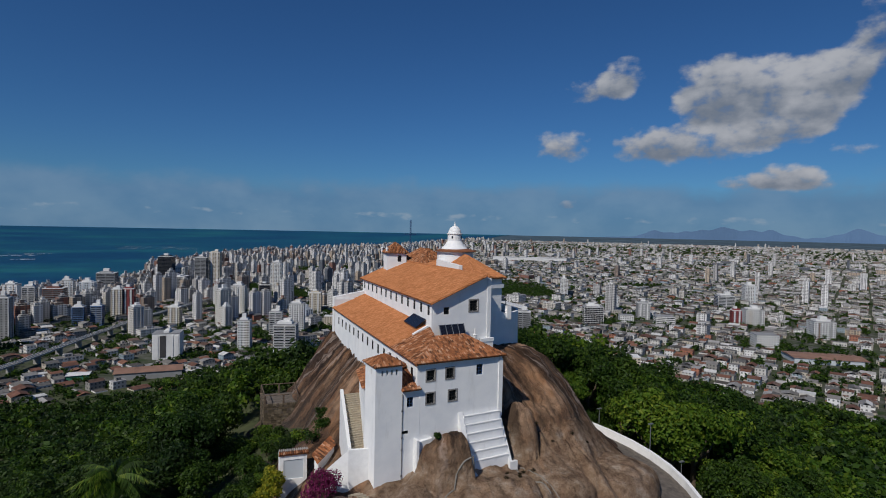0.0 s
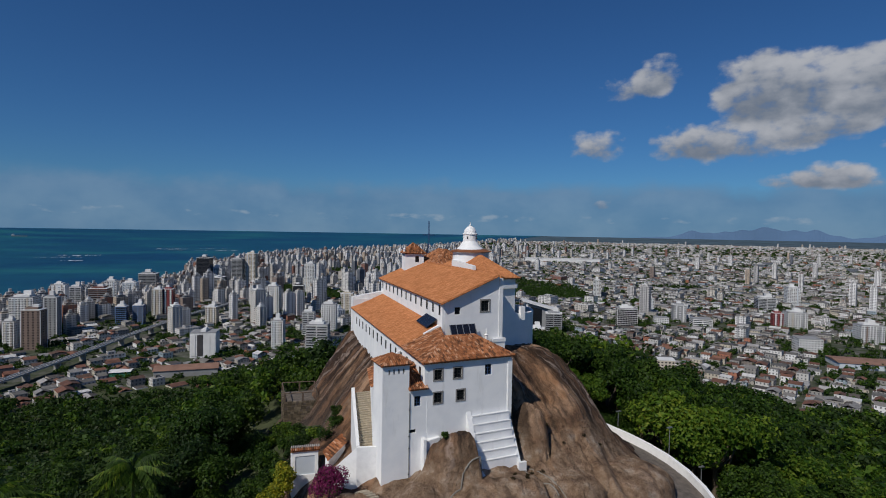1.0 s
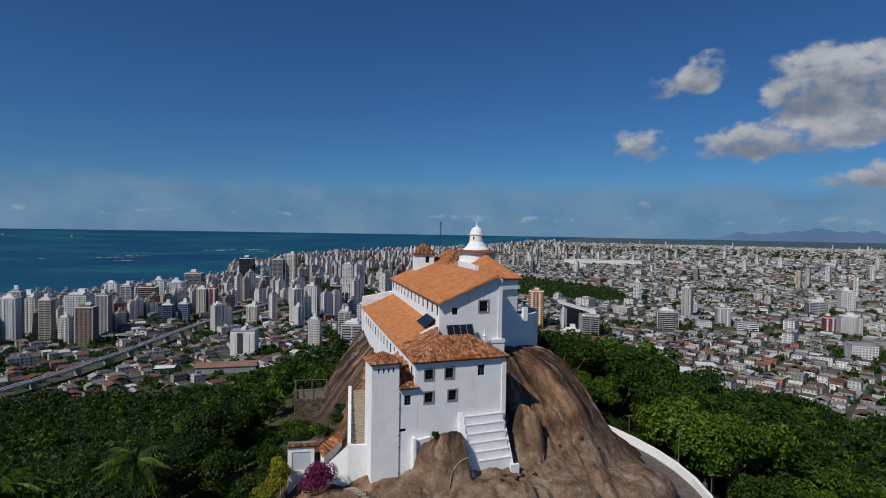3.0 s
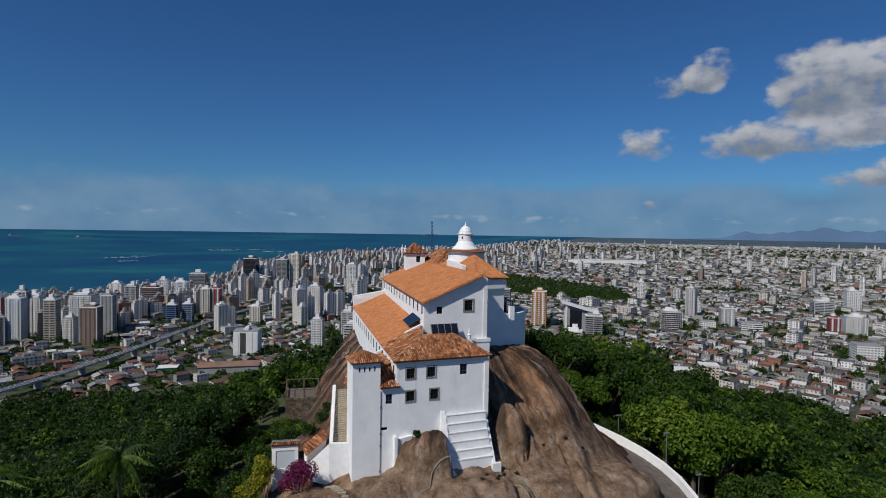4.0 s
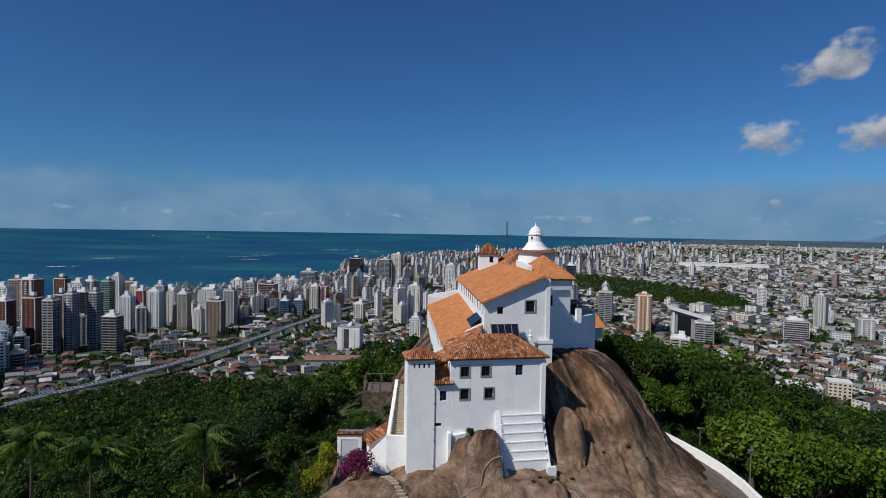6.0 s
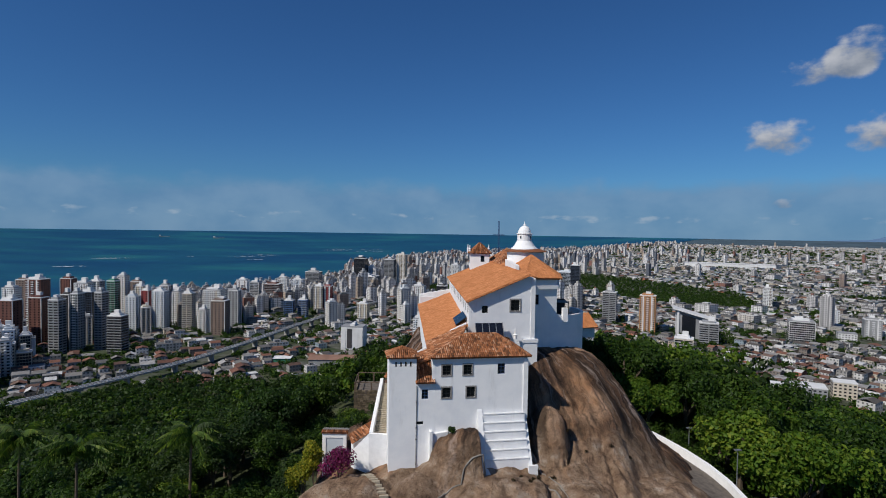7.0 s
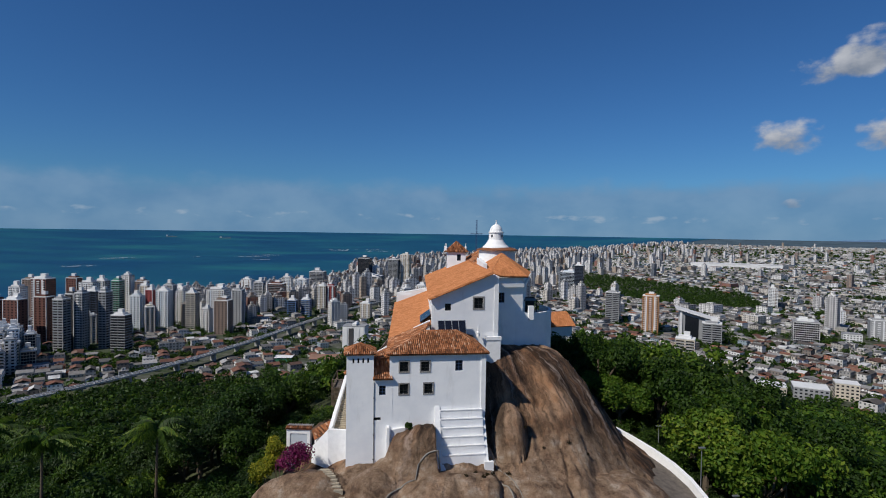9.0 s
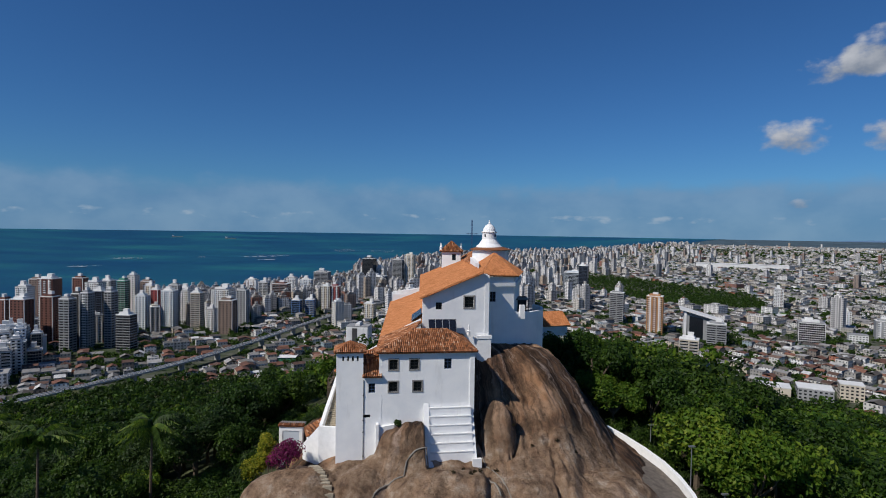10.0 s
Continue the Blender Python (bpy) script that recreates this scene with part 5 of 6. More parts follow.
class Boxes:
    """Many boxes in one mesh: each wall and roof an island of its own, with wall UVs in metres."""

    def __init__(self):
        self.v, self.uv = [], []

    def quad(self, p, uv):
        self.v.append(p)
        self.uv.append(uv)

    def add(self, b, d, z0, z1, w, l, turn, sides, tops, slope=0.0):
        x, y, z = set_far(b, d, z0)
        s = squeeze(d) / d
        w, l, h = w * s, l * s, (z1 - z0) * s
        c, q = math.cos(turn), math.sin(turn)
        cs = [(x + (a * c - e * q) / 2, y + (a * q + e * c) / 2) for a, e in ((-w, -l), (w, -l), (w, l), (-w, l))]
        for i in range(4):
            (xa, ya), (xb, yb) = cs[i], cs[(i + 1) % 4]
            ln = math.hypot(xb - xa, yb - ya) / s
            sides.quad(((xa, ya, z - 1), (xb, yb, z - 1), (xb, yb, z + h), (xa, ya, z + h)), ((0, 0), (ln, 0), (ln, z1 - z0), (0, z1 - z0)))
        if slope:
            o = 0.4 * s
            e = [(x + (a * c - f * q) / 2, y + (a * q + f * c) / 2) for a, f in ((-w - o, -l - o), (w + o, -l - o), (w + o, l + o), (-w - o, l + o))]
            m0, m1 = ((e[0][0] + e[1][0]) / 2, (e[0][1] + e[1][1]) / 2), ((e[2][0] + e[3][0]) / 2, (e[2][1] + e[3][1]) / 2)
            t = z + h + slope * s
            zz = z + h - 0.05
            tops.quad(((*e[0], zz), (*m0, t), (*m1, t), (*e[3], zz)), ((0, 0), (1, 0), (1, 1), (0, 1)))
            tops.quad(((*m0, t), (*e[1], zz), (*e[2], zz), (*m1, t)), ((0, 0), (1, 0), (1, 1), (0, 1)))
        else:
            tops.quad(tuple((a, e, z + h) for a, e in cs), ((0, 0), (1, 0), (1, 1), (0, 1)))

    def build(self, name, mat, label, category, weld=False):
        v = np.array(self.v, dtype=np.float32).reshape(-1, 3)
        n = len(v)
        idx = np.arange(n, dtype=np.int32)
        if weld:
            # the four walls of a box share their corners, so that a box is one island
            idx = idx.reshape(-1, 4, 4)
            for i in range(4):
                idx[:, (i + 1) % 4, 0] = idx[:, i, 1]
                idx[:, (i + 1) % 4, 3] = idx[:, i, 2]
            idx = idx.ravel()
        me = bpy.data.meshes.new(name)
        me.vertices.add(n)
        me.vertices.foreach_set("co", v.ravel())
        me.loops.add(n)
        me.loops.foreach_set("vertex_index", idx)
        me.polygons.add(n // 4)
        me.polygons.foreach_set("loop_start", np.arange(0, n, 4, dtype=np.int32))
        layer = me.uv_layers.new(name="metres")
        layer.data.foreach_set("uv", np.array(self.uv, dtype=np.float32).ravel())
        me.polygons.foreach_set("use_smooth", np.zeros(n // 4, dtype=bool))
        me.update(calc_edges=True)
        return tagged(placed(name, me, mat), label, category, kind="stuff")


def in_park(x, y, d):
    if ((x - 770) / 175) ** 2 + ((y - 1330) / 400) ** 2 < 1:
        return True
    return noise.noise((x / 420, y / 420, 9.0)) > 0.52 and d > 900


walls, roofs, tower_walls, tower_tops, city_trees = Boxes(), Boxes(), Boxes(), Boxes(), []
near_towers = []
HERO = [(x, y, 16 + w * 0.6) for x, y, h, w, c, s in SHORE + BAY + MIDTOWN + SOUTH]
HERO += [(-25, 545, 34), (-60, 550, 30), (500, 655, 45), (690, 300, 60), (760, 330, 60)]


def tower_chance(b, d):
    shore = coast(b) - d
    if b < 30 and 0 < shore < 330 and d < 2000:
        return 0.85
    if b < 34 and d >= 2000:
        return 0.8 if shore < 1100 else 0.28 if b < 18 else 0.10 if b < 26 else 0.05
    if -4 < b < 24 and 1050 < d < 2000:
        return 0.42 if b < 12 else 0.16
    if -4 < b < 14 and 850 < d:
        return 0.12
    if d < 850:
        return 0.0
    if b >= 30:
        return 0.0 if d < 950 else 0.008 if d < 2500 else 0.012 if d < 8000 else 0.014
    return 0.012


def block_cell(i, j, d, b):
    """Whether a cell of three by three lots holds one larger building, and its own random numbers."""
    r = random.Random(i * 7919 + j * 104729)
    return r.random() < (0.10 if b > 12 else 0.06) and d > 620, r


def tops_for(d):
    """Tiled roofs are common under the hill and rare far out."""
    return red_roofs if rng.random() < (0.5 if d < 800 else 0.3 if d < 1200 else 0.12) else roofs


red_roofs = Boxes()
for d0, d1, lot in ((500, 900, 13), (900, 1500, 15), (1500, 2600, 20), (2600, 4500, 27), (4500, 9500, 50)):
    turn0 = 0.42
    n = int(d1 / lot) + 2
    for i in range(-n, n):
        for j in range(-n, n):
            px, py = (i + (i // 6) * 0.3) * lot, (j + (j // 3) * 0.45) * lot
            x, y = px * math.cos(turn0) - py * math.sin(turn0), px * math.sin(turn0) + py * math.cos(turn0)
            d = math.hypot(x, y)
            if not d0 <= d < d1:
                continue
            x, y = x + rng.uniform(-0.16, 0.16) * lot, y + rng.uniform(-0.16, 0.16) * lot
            b = math.degrees(math.atan2(x, y))
            if not -36 < b < 73 or d > coast(b) - 40:
                continue
            wx, wy = x + EYE[0], y + EYE[1]
            if d < 1000 and hill(wx, wy) > 3.0:
                continue
            if highway_gap(wx, wy) < 20 or any(math.hypot(wx - hx, wy - hy) < hr for hx, hy, hr in HERO):
                if highway_gap(wx, wy) > 14 and rng.random() < 0.5:
                    city_trees.append((b, d, lot))
                continue
            if in_park(wx, wy, d):
                if d < 7000:
                    city_trees.append((b, d, lot))
                continue
            if d > 6000 and rng.random() < 0.35:
                continue
            br = math.radians(b)
            turn = turn0 + rng.choice((0, math.pi / 2)) + rng.uniform(-0.05, 0.05)
            shore_row = b < 30 and coast(b) - d < 330
            if rng.random() < tower_chance(b, d) * min(1.0, (lot / (15 if shore_row else 21)) ** 2):
                w, l = rng.uniform(9, 15), rng.uniform(11, 18)
                h = 3.1 * rng.randint(8, 18) if rng.random() < 0.75 else 3.1 * rng.randint(4, 8)
                if b < 0 and h > 38:
                    h = 3.1 * rng.randint(6, 12)
                if d > 4500:
                    w, l = w * 1.35, l * 1.35
                if d < 1350 and len(near_towers) < 105:
                    near_towers.append((br, d, w, l, h, turn))
                else:
                    tower_walls.add(br, d, 0, h, w, l, turn, tower_walls, tower_tops)
                    tower_walls.add(br, d, h, h + rng.uniform(2, 4), w * 0.7, l * 0.6, turn, tower_walls, tower_tops)
                    tower_walls.add(br, d, h + 2, h + rng.uniform(5, 9), w * 0.3, l * 0.3, turn, tower_walls, tower_tops)
                continue
            big, cell = block_cell(i // 3, j // 3, d, b)
            if big and d < 4500:
                if i % 3 == 1 and j % 3 == 1:
                    w, l, h = lot * cell.uniform(1.3, 2.3), lot * cell.uniform(1.0, 2.0), 3.1 * cell.randint(2, 6)
                    tower_walls.add(br, d, 0, h, w, l, turn0, tower_walls, roofs)
                    tower_walls.add(br, d, h, h + 3, w * 0.3, l * 0.4, turn0, tower_walls, roofs)
                elif rng.random() < 0.3:
                    city_trees.append((b, d, lot))
                continue
            green = (0.34 if b < 14 else 0.27) + 0.4 * noise.noise((wx / 130, wy / 130, 5.0))
            if rng.random() < green:
                if d < 7000:
                    city_trees.append((b, d, lot))
                continue
            w, l = lot * rng.uniform(0.62, 1.08), lot * rng.uniform(0.62, 1.15)
            h = rng.choice((3.2, 3.4, 3.6, 4.5, 6.2, 6.4, 9.0)) * rng.uniform(0.9, 1.1)
            gable = rng.choice((0, 1.3, 1.8, 2.2)) if d < 2600 else 0
            tops = tops_for(d) if gable else roofs
            walls.add(br, d, 0, h, w, l, turn, walls, tops, gable)
            if rng.random() < 0.55 and d < 1500:
                a, q = rng.uniform(0.25, 0.6), rng.uniform(0.3, 0.7)
                e = rng.uniform(0, 6.28)
                bx, by = x + 0.45 * lot * math.cos(e), y + 0.45 * lot * math.sin(e)
                walls.add(math.atan2(bx, by), math.hypot(bx, by), 0, rng.uniform(2.6, 5.2), w * a, l * q, turn, walls, tops_for(d), rng.choice((0, 0.8)))
            elif rng.random() < 0.4 and d < 2000 and not gable:
                walls.add(br, d, h, h + 2.4, w * 0.35, l * 0.4, turn, walls, roofs)
red_roofs.build("town_tile_roofs", RED_ROOF, "brownish red tiled roofs of low town houses", "roofs")
walls.build("town_houses", HOUSE_WALL, "rendered walls of low town houses", "houses", True)
roofs.build("town_house_roofs", HOUSE_ROOF, "grey and white roofs of low town houses", "roofs")
tower_walls.build("far_towers", FAR_TOWER, "pale apartment towers far off along the coast", "towers", True)
tower_tops.build("far_tower_tops", CONCRETE, "flat concrete tops of far apartment towers", "roofs")
CITY_TREE = [crown_arrays(60 + i, 4.4, 3.0, 26, 1.6) for i in range(5)]
places = []
for b, d, lot in city_trees:
    x, y, z = set_far(math.radians(b), d)
    for _ in range(3 if d < 1500 else 2 if d < 2600 else 1):
        s = squeeze(d) / d * rng.uniform(0.8, 1.3) * min(3.0, max(1.0, lot / 17))
        places.append((x + rng.uniform(-7, 7), y + rng.uniform(-7, 7), z, s, rng.uniform(0, 6.28)))
mass("town_trees", LEAF, places, "scattered street and garden trees in the town", "trees", CITY_TREE)

# ---- towers near enough to show their storeys ----
RING_MESHES = {}


def ring_mesh(kind, w, l):
    """One storey's windows round a tower: single windows, a long strip, or glass with thin mullions; and the slab edge under them."""
    key = (kind, round(w), round(l))
    if key in RING_MESHES:
        return RING_MESHES[key]
    bm = bmesh.new()
    for side in range(4):
        ln, off = (w, l) if side % 2 == 0 else (l, w)
        m = Matrix.Rotation(side * math.pi / 2, 4, "Z")
        if kind == "bays":
            n = max(2, round(ln / 3.7))
            cuts = [(-ln / 2 + ln * (i + 0.24) / n, -ln / 2 + ln * (i + 0.76) / n) for i in range(n)]
        elif kind == "strip":
            cuts = [(-ln / 2 + 0.8, -0.7), (0.7, ln / 2 - 0.8)]
        elif kind == "ribs":
            n = max(2, round(ln / 5.0))
            cuts = [(-ln / 2 + ln * (i + 0.30) / n, -ln / 2 + ln * (i + 0.70) / n) for i in range(n)]
        else:
            n = max(3, round(ln / 2.6))
            cuts = [(-ln / 2 + 0.5 + (ln - 1) * i / n + 0.1, -ln / 2 + 0.5 + (ln - 1) * (i + 1) / n - 0.1) for i in range(n)]
        lo, hi = (0.25, 2.75) if kind == "glass" else (0.95, 2.35)
        for a, b in cuts:
            vs = box(bm, a, b, -off / 2 - 0.06, -off / 2 + 0.02, lo, hi)
            for v in vs:
                v.co = m @ v.co
    me = bpy.data.meshes.new("storey_glazing")
    bm.to_mesh(me), bm.free()
    me.materials.append(GLASS)
    slab = None
    if kind not in ("glass", "ribs"):
        bm = bmesh.new()
        if kind == "strip":
            box(bm, -w / 2 - 0.35, w / 2 + 0.35, -l / 2 - 0.35, l / 2 + 0.35, 0.0, 0.75)
        else:
            n = max(1, round(w / 8))
            for i in range(n):
                x = -w / 2 + w * (i + 0.5) / n
                for s in (-1, 1):
                    box(bm, x - 1.7, x + 1.7, min(s * l / 2, s * (l / 2 + 1.1)), max(s * l / 2, s * (l / 2 + 1.1)), 0.0, 0.95)
        slab = bpy.data.meshes.new("balcony" if kind == "bays" else "slab_edge")
        bm.to_mesh(slab), bm.free()
        slab.materials.append(GREY_WALL if kind == "strip" else TOWER_PAINT["white"])
    RING_MESHES[key] = (me, slab)
    return RING_MESHES[key]


COLOUR_WORDS = {"white": "white", "sand": "sand-coloured", "brick": "red-brown", "brown": "brown", "grey": "grey", "pale": "pale blue-grey", "navy": "dark blue", "green": "green", "red": "red and white", "blue": "blue", "dark": "dark", "orange": "orange-brown"}
STYLE_WORDS = {"bays": "with rows of windows and balconies", "strip": "with long window bands and pale slab edges", "ribs": "with upright pale ribs between its windows", "glass": "with glazed facades", "fins": "with tall blank panels and a hanging poster"}


def apartment_tower(x, y, h, w, colour, style, l=None, turn=0.42):
    l = l or max(12, w * 0.75)
    floors = max(2, round(h / 3.1))
    top = thing("apartment_tower", (x, y, -0.5), f"{COLOUR_WORDS[colour]} apartment tower {STYLE_WORDS[style]}", "tower", "town towers")
    m = Matrix.Translation((x, y, -0.5)) @ Matrix.Rotation(turn, 4, "Z")
    paint = TOWER_PAINT[colour]
    hh = floors * 3.1 + 1.2
    bm = bmesh.new()
    box(bm, -w / 2, w / 2, -l / 2, l / 2, 0, hh)
    me = bpy.data.meshes.new("wall")
    bm.to_mesh(me), bm.free()
    placed("wall", me, paint, top, m=m)
    bm = bmesh.new()
    box(bm, -w / 2 - 0.2, w / 2 + 0.2, -l / 2 - 0.2, l / 2 + 0.2, hh, hh + 0.9)
    bmesh.ops.delete(bm, geom=[f for f in bm.faces if f.normal.z > 0.9], context="FACES_ONLY")
    me = bpy.data.meshes.new("parapet")
    bm.to_mesh(me), bm.free()
    placed("parapet", me, TOWER_PAINT["white"] if colour != "white" else GREY_WALL, top, m=m)
    r = random.Random(int(x * 7 + y))
    if hh < 19:
        rows, slab = ring_mesh(style, w, l)
        for k in range(floors):
            placed("storey_glazing", rows, None, top, m=m @ Matrix.Translation((0, 0, 3.1 * k + 0.6)), kind="stuff")
        return
    bm = bmesh.new()
    small = 0.3 if style == "fins" else 1.0
    box(bm, -w * 0.36 * small, w * 0.30 * small, -l * 0.33, l * 0.36, hh + 0.004, hh + 3.2)
    me = bpy.data.meshes.new("penthouse")
    bm.to_mesh(me), bm.free()
    placed("penthouse", me, paint if r.random() < 0.6 else TOWER_PAINT["white"], top, m=m)
    bm = bmesh.new()
    sx, sy = r.uniform(-0.12, 0.12) * w * small, r.uniform(-0.1, 0.1) * l
    box(bm, sx - w * 0.15 * small, sx + w * 0.17 * small, sy - l * 0.16, sy + l * 0.18, hh + 3.204, hh + 3.3 + r.uniform(2.2, 5.5) * small)
    me = bpy.data.meshes.new("roof_block")
    bm.to_mesh(me), bm.free()
    placed("roof_block", me, TOWER_PAINT["white"], top, m=m)
    if style == "fins":
        for i, (a, b) in enumerate(((-w / 2 + 1, -w * 0.28), (-w * 0.22, 0), (w * 0.05, w * 0.27), (w * 0.32, w / 2 - 1))):
            bm = bmesh.new()
            box(bm, a, b, -l / 2 - 0.5, -l / 2 - 0.004, 3, hh - 2)
            me = bpy.data.meshes.new("panel")
            bm.to_mesh(me), bm.free()
            placed("panel", me, TOWER_PAINT["dark"] if i == 1 else TOWER_PAINT["white"], top, "dark poster on the facade" if i == 1 else "", m=m)
        return
    rows, slab = ring_mesh(style, w, l)
    for k in range(floors):
        mk = m @ Matrix.Translation((0, 0, 3.1 * k + 0.6))
        placed("storey_glazing", rows, None, top, m=mk, kind="stuff")
        if slab and k:
            placed(slab.name.split(".")[0], slab, None, top, m=mk, kind="stuff")
    dark_wall = colour in ("brick", "brown", "dark", "navy", "grey", "red")
    if style == "ribs":
        for side in range(4):
            ln, off = (w, l) if side % 2 == 0 else (l, w)
            n = max(2, round(ln / 5.0))
            turn_side = m @ Matrix.Rotation(side * math.pi / 2, 4, "Z")
            bm = bmesh.new()
            for i in range(n + 1):
                a = -ln / 2 + ln * i / n
                if dark_wall and 0 < i < n:
                    continue
                box(bm, max(a - 0.35, -ln / 2 - 0.25), min(a + 0.35, ln / 2 + 0.25), -off / 2 - 0.4, -off / 2 + 0.05, 0, hh - 0.3)
            me = bpy.data.meshes.new("rib")
            bm.to_mesh(me), bm.free()
            placed("rib", me, TOWER_PAINT["white"] if colour != "white" else TOWER_PAINT["sand"], top, kind="stuff", m=turn_side)
    if style == "bays" and w > 12:
        for s in (-1, 1):
            bm = bmesh.new()
            box(bm, s * w * 0.26 - 0.9, s * w * 0.26 + 0.9, -l / 2 - 0.3, l / 2 + 0.3, 0, hh - 0.6)
            me = bpy.data.meshes.new("pier")
            bm.to_mesh(me), bm.free()
            placed("pier", me, TOWER_PAINT["white"] if colour != "white" else TOWER_PAINT[r.choice(("grey", "sand", "brown", "pale"))], top, m=m)


for x, y, h, w, colour, style in SHORE + BAY + MIDTOWN + SOUTH:
    apartment_tower(x, y, h, max(9.5, w * (0.8 if w < 20 else 0.74)), colour, style, turn=-0.25 if x < 0 else -0.42 if x < 300 else -0.62)
r2 = random.Random(9)
for br, d, w, l, h, turn in near_towers:
    x, y, z = set_far(br, d)
    apartment_tower(x, y, h, w, r2.choices(("white", "sand", "grey", "pale", "brown", "brick", "dark", "navy"), (7, 3, 2, 2, 1.2, 0.8, 0.8, 0.5))[0], r2.choices(("bays", "strip", "ribs", "glass"), (4, 2.5, 3.5, 0.8))[0], l, turn)

# ---- long halls, the wedge roof, the raised road ----


def hall(x, y, w, l, h, turn, roof_mat, wall_mat, label, rise=3.0, z0=-0.5):
    top = thing("hall", (x, y, z0), label, "hall")
    m = Matrix.Translation((x, y, z0)) @ Matrix.Rotation(turn, 4, "Z")
    bm = bmesh.new()
    box(bm, -w / 2, w / 2, -l / 2, l / 2, 0, h)
    me = bpy.data.meshes.new("wall")
    bm.to_mesh(me), bm.free()
    placed("wall", me, wall_mat, top, m=m)
    bm = bmesh.new()
    a = [bm.verts.new(p) for p in ((-w / 2 - 1, -l / 2 - 1, h), (w / 2 + 1, -l / 2 - 1, h), (w / 2 + 1, l / 2 + 1, h), (-w / 2 - 1, l / 2 + 1, h), (-w / 2 - 1, 0, h + rise), (w / 2 + 1, 0, h + rise))]
    for f in ((0, 1, 5, 4), (2, 3, 4, 5), (0, 4, 3), (1, 2, 5), (3, 2, 1, 0)):
        bm.faces.new([a[i] for i in f])
    me = bpy.data.meshes.new("roof")
    bm.to_mesh(me), bm.free()
    placed("roof", me, roof_mat, top, m=m)


hall(-25, 545, 58, 24, 9, -0.12, HALL_ROOF, GREY_WALL, "long low warehouse with a rusty brown roof")
hall(-85, 565, 18, 14, 6, -0.1, TOWER_PAINT["white"], TOWER_PAINT["green"], "small pale building with white roof", 1.0)
hall(700, 300, 80, 40, 6.5, -0.7, HALL_ROOF, TOWER_PAINT["pale"], "low market hall with pale blue walls", 2.0)
hall(1476, 1895, 320, 60, 18, -0.55, TOWER_PAINT["white"], TOWER_PAINT["white"], "broad white shopping hall", 2.0, 20.0)
wedge = thing("civic_hall", (490, 660, -0.5), "civic building under a white slanting wedge roof", "building")
m = Matrix.Translation((490, 660, -0.5)) @ Matrix.Rotation(-0.5, 4, "Z")
for name, mat, plan_, tops in (("wall", TOWER_PAINT["grey"], [(-24, -14), (20, -14), (20, 14), (-24, 14)], [39, 27.5, 27.5, 39]), ("glass_front", GLASS, [(-20, -14.5), (-2, -14.5), (-2, -14.01), (-20, -14.01)], [34, 30, 30, 34]),
                               ("fin", TOWER_PAINT["white"], [(-27, -16), (-24.01, -16), (-24.01, 15), (-27, 15)], [40, 39, 39, 40]), ("roof", TOWER_PAINT["white"], [(-33, -19), (25, -19), (25, 19), (-33, 19)], [44, 28.5, 28.5, 44])):
    bm = bmesh.new()
    prism(bm, plan_, [t - 1.6 for t in tops] if name == "roof" else 0, tops)
    me = bpy.data.meshes.new(name)
    bm.to_mesh(me), bm.free()
    placed(name, me, mat, wedge, "white slanting roof slab" if name == "roof" else "", m=m)

bridge = thing("raised_road", (-120, 703, 0), "long concrete viaduct crossing the town on piers", "viaduct")
deck_z = 9.5
for (xa, ya), (xb, yb) in zip(HIGHWAY, HIGHWAY[1:]):
    u = Vector((xb - xa, yb - ya, 0)).normalized()
    n = Vector((-u.y, u.x, 0))
    a, b = Vector((xa, ya, 0)), Vector((xb, yb, 0)) + u * 0.6

    def strip(off0, off1, z0, z1):
        bm = bmesh.new()
        prism(bm, [tuple((p + n * o)[:2]) for p, o in ((a, off1), (b, off1), (b, off0), (a, off0))][::-1], z0, z1)
        return bm

    part("deck", strip(-4.3, 4.3, deck_z - 1.4, deck_z), CONCRETE, bridge)
    part("carriageway", strip(-3.8, -0.4, deck_z + 0.004, deck_z + 0.05), ASPHALT, bridge)
    part("carriageway", strip(0.4, 3.8, deck_z + 0.004, deck_z + 0.05), ASPHALT, bridge)
    for o in (-4.3, -0.25, 3.8):
        part("barrier", strip(o, o + 0.35, deck_z + 0.004, deck_z + 0.5), TOWER_PAINT["white"], bridge)
    ln = (b - a).length
    for k in range(max(1, int(ln / 35))):
        p = a.lerp(b, (k + 0.5) / max(1, int(ln / 35)))
        bm = bmesh.new()
        prism(bm, [tuple((p + u * s + n * o)[:2]) for s, o in ((-1.2, -3.2), (1.2, -3.2), (1.2, 3.2), (-1.2, 3.2))], -3.0, deck_z - 1.4)
        part("pier", bm, CONCRETE, bridge)

# green mound, sports field
field = new("sports_field", bpy.data.meshes.new("sports_field"))
field.data.from_pydata([set_far(math.radians(b), d, 1.5) for b, d in ((38.5, 1180), (42.8, 1110), (43.0, 1230), (39.0, 1300))], [], [(0, 1, 2, 3)])
field.data.materials.append(TURF)
tagged(field, "bright green sports field among trees", "field", kind="structure")

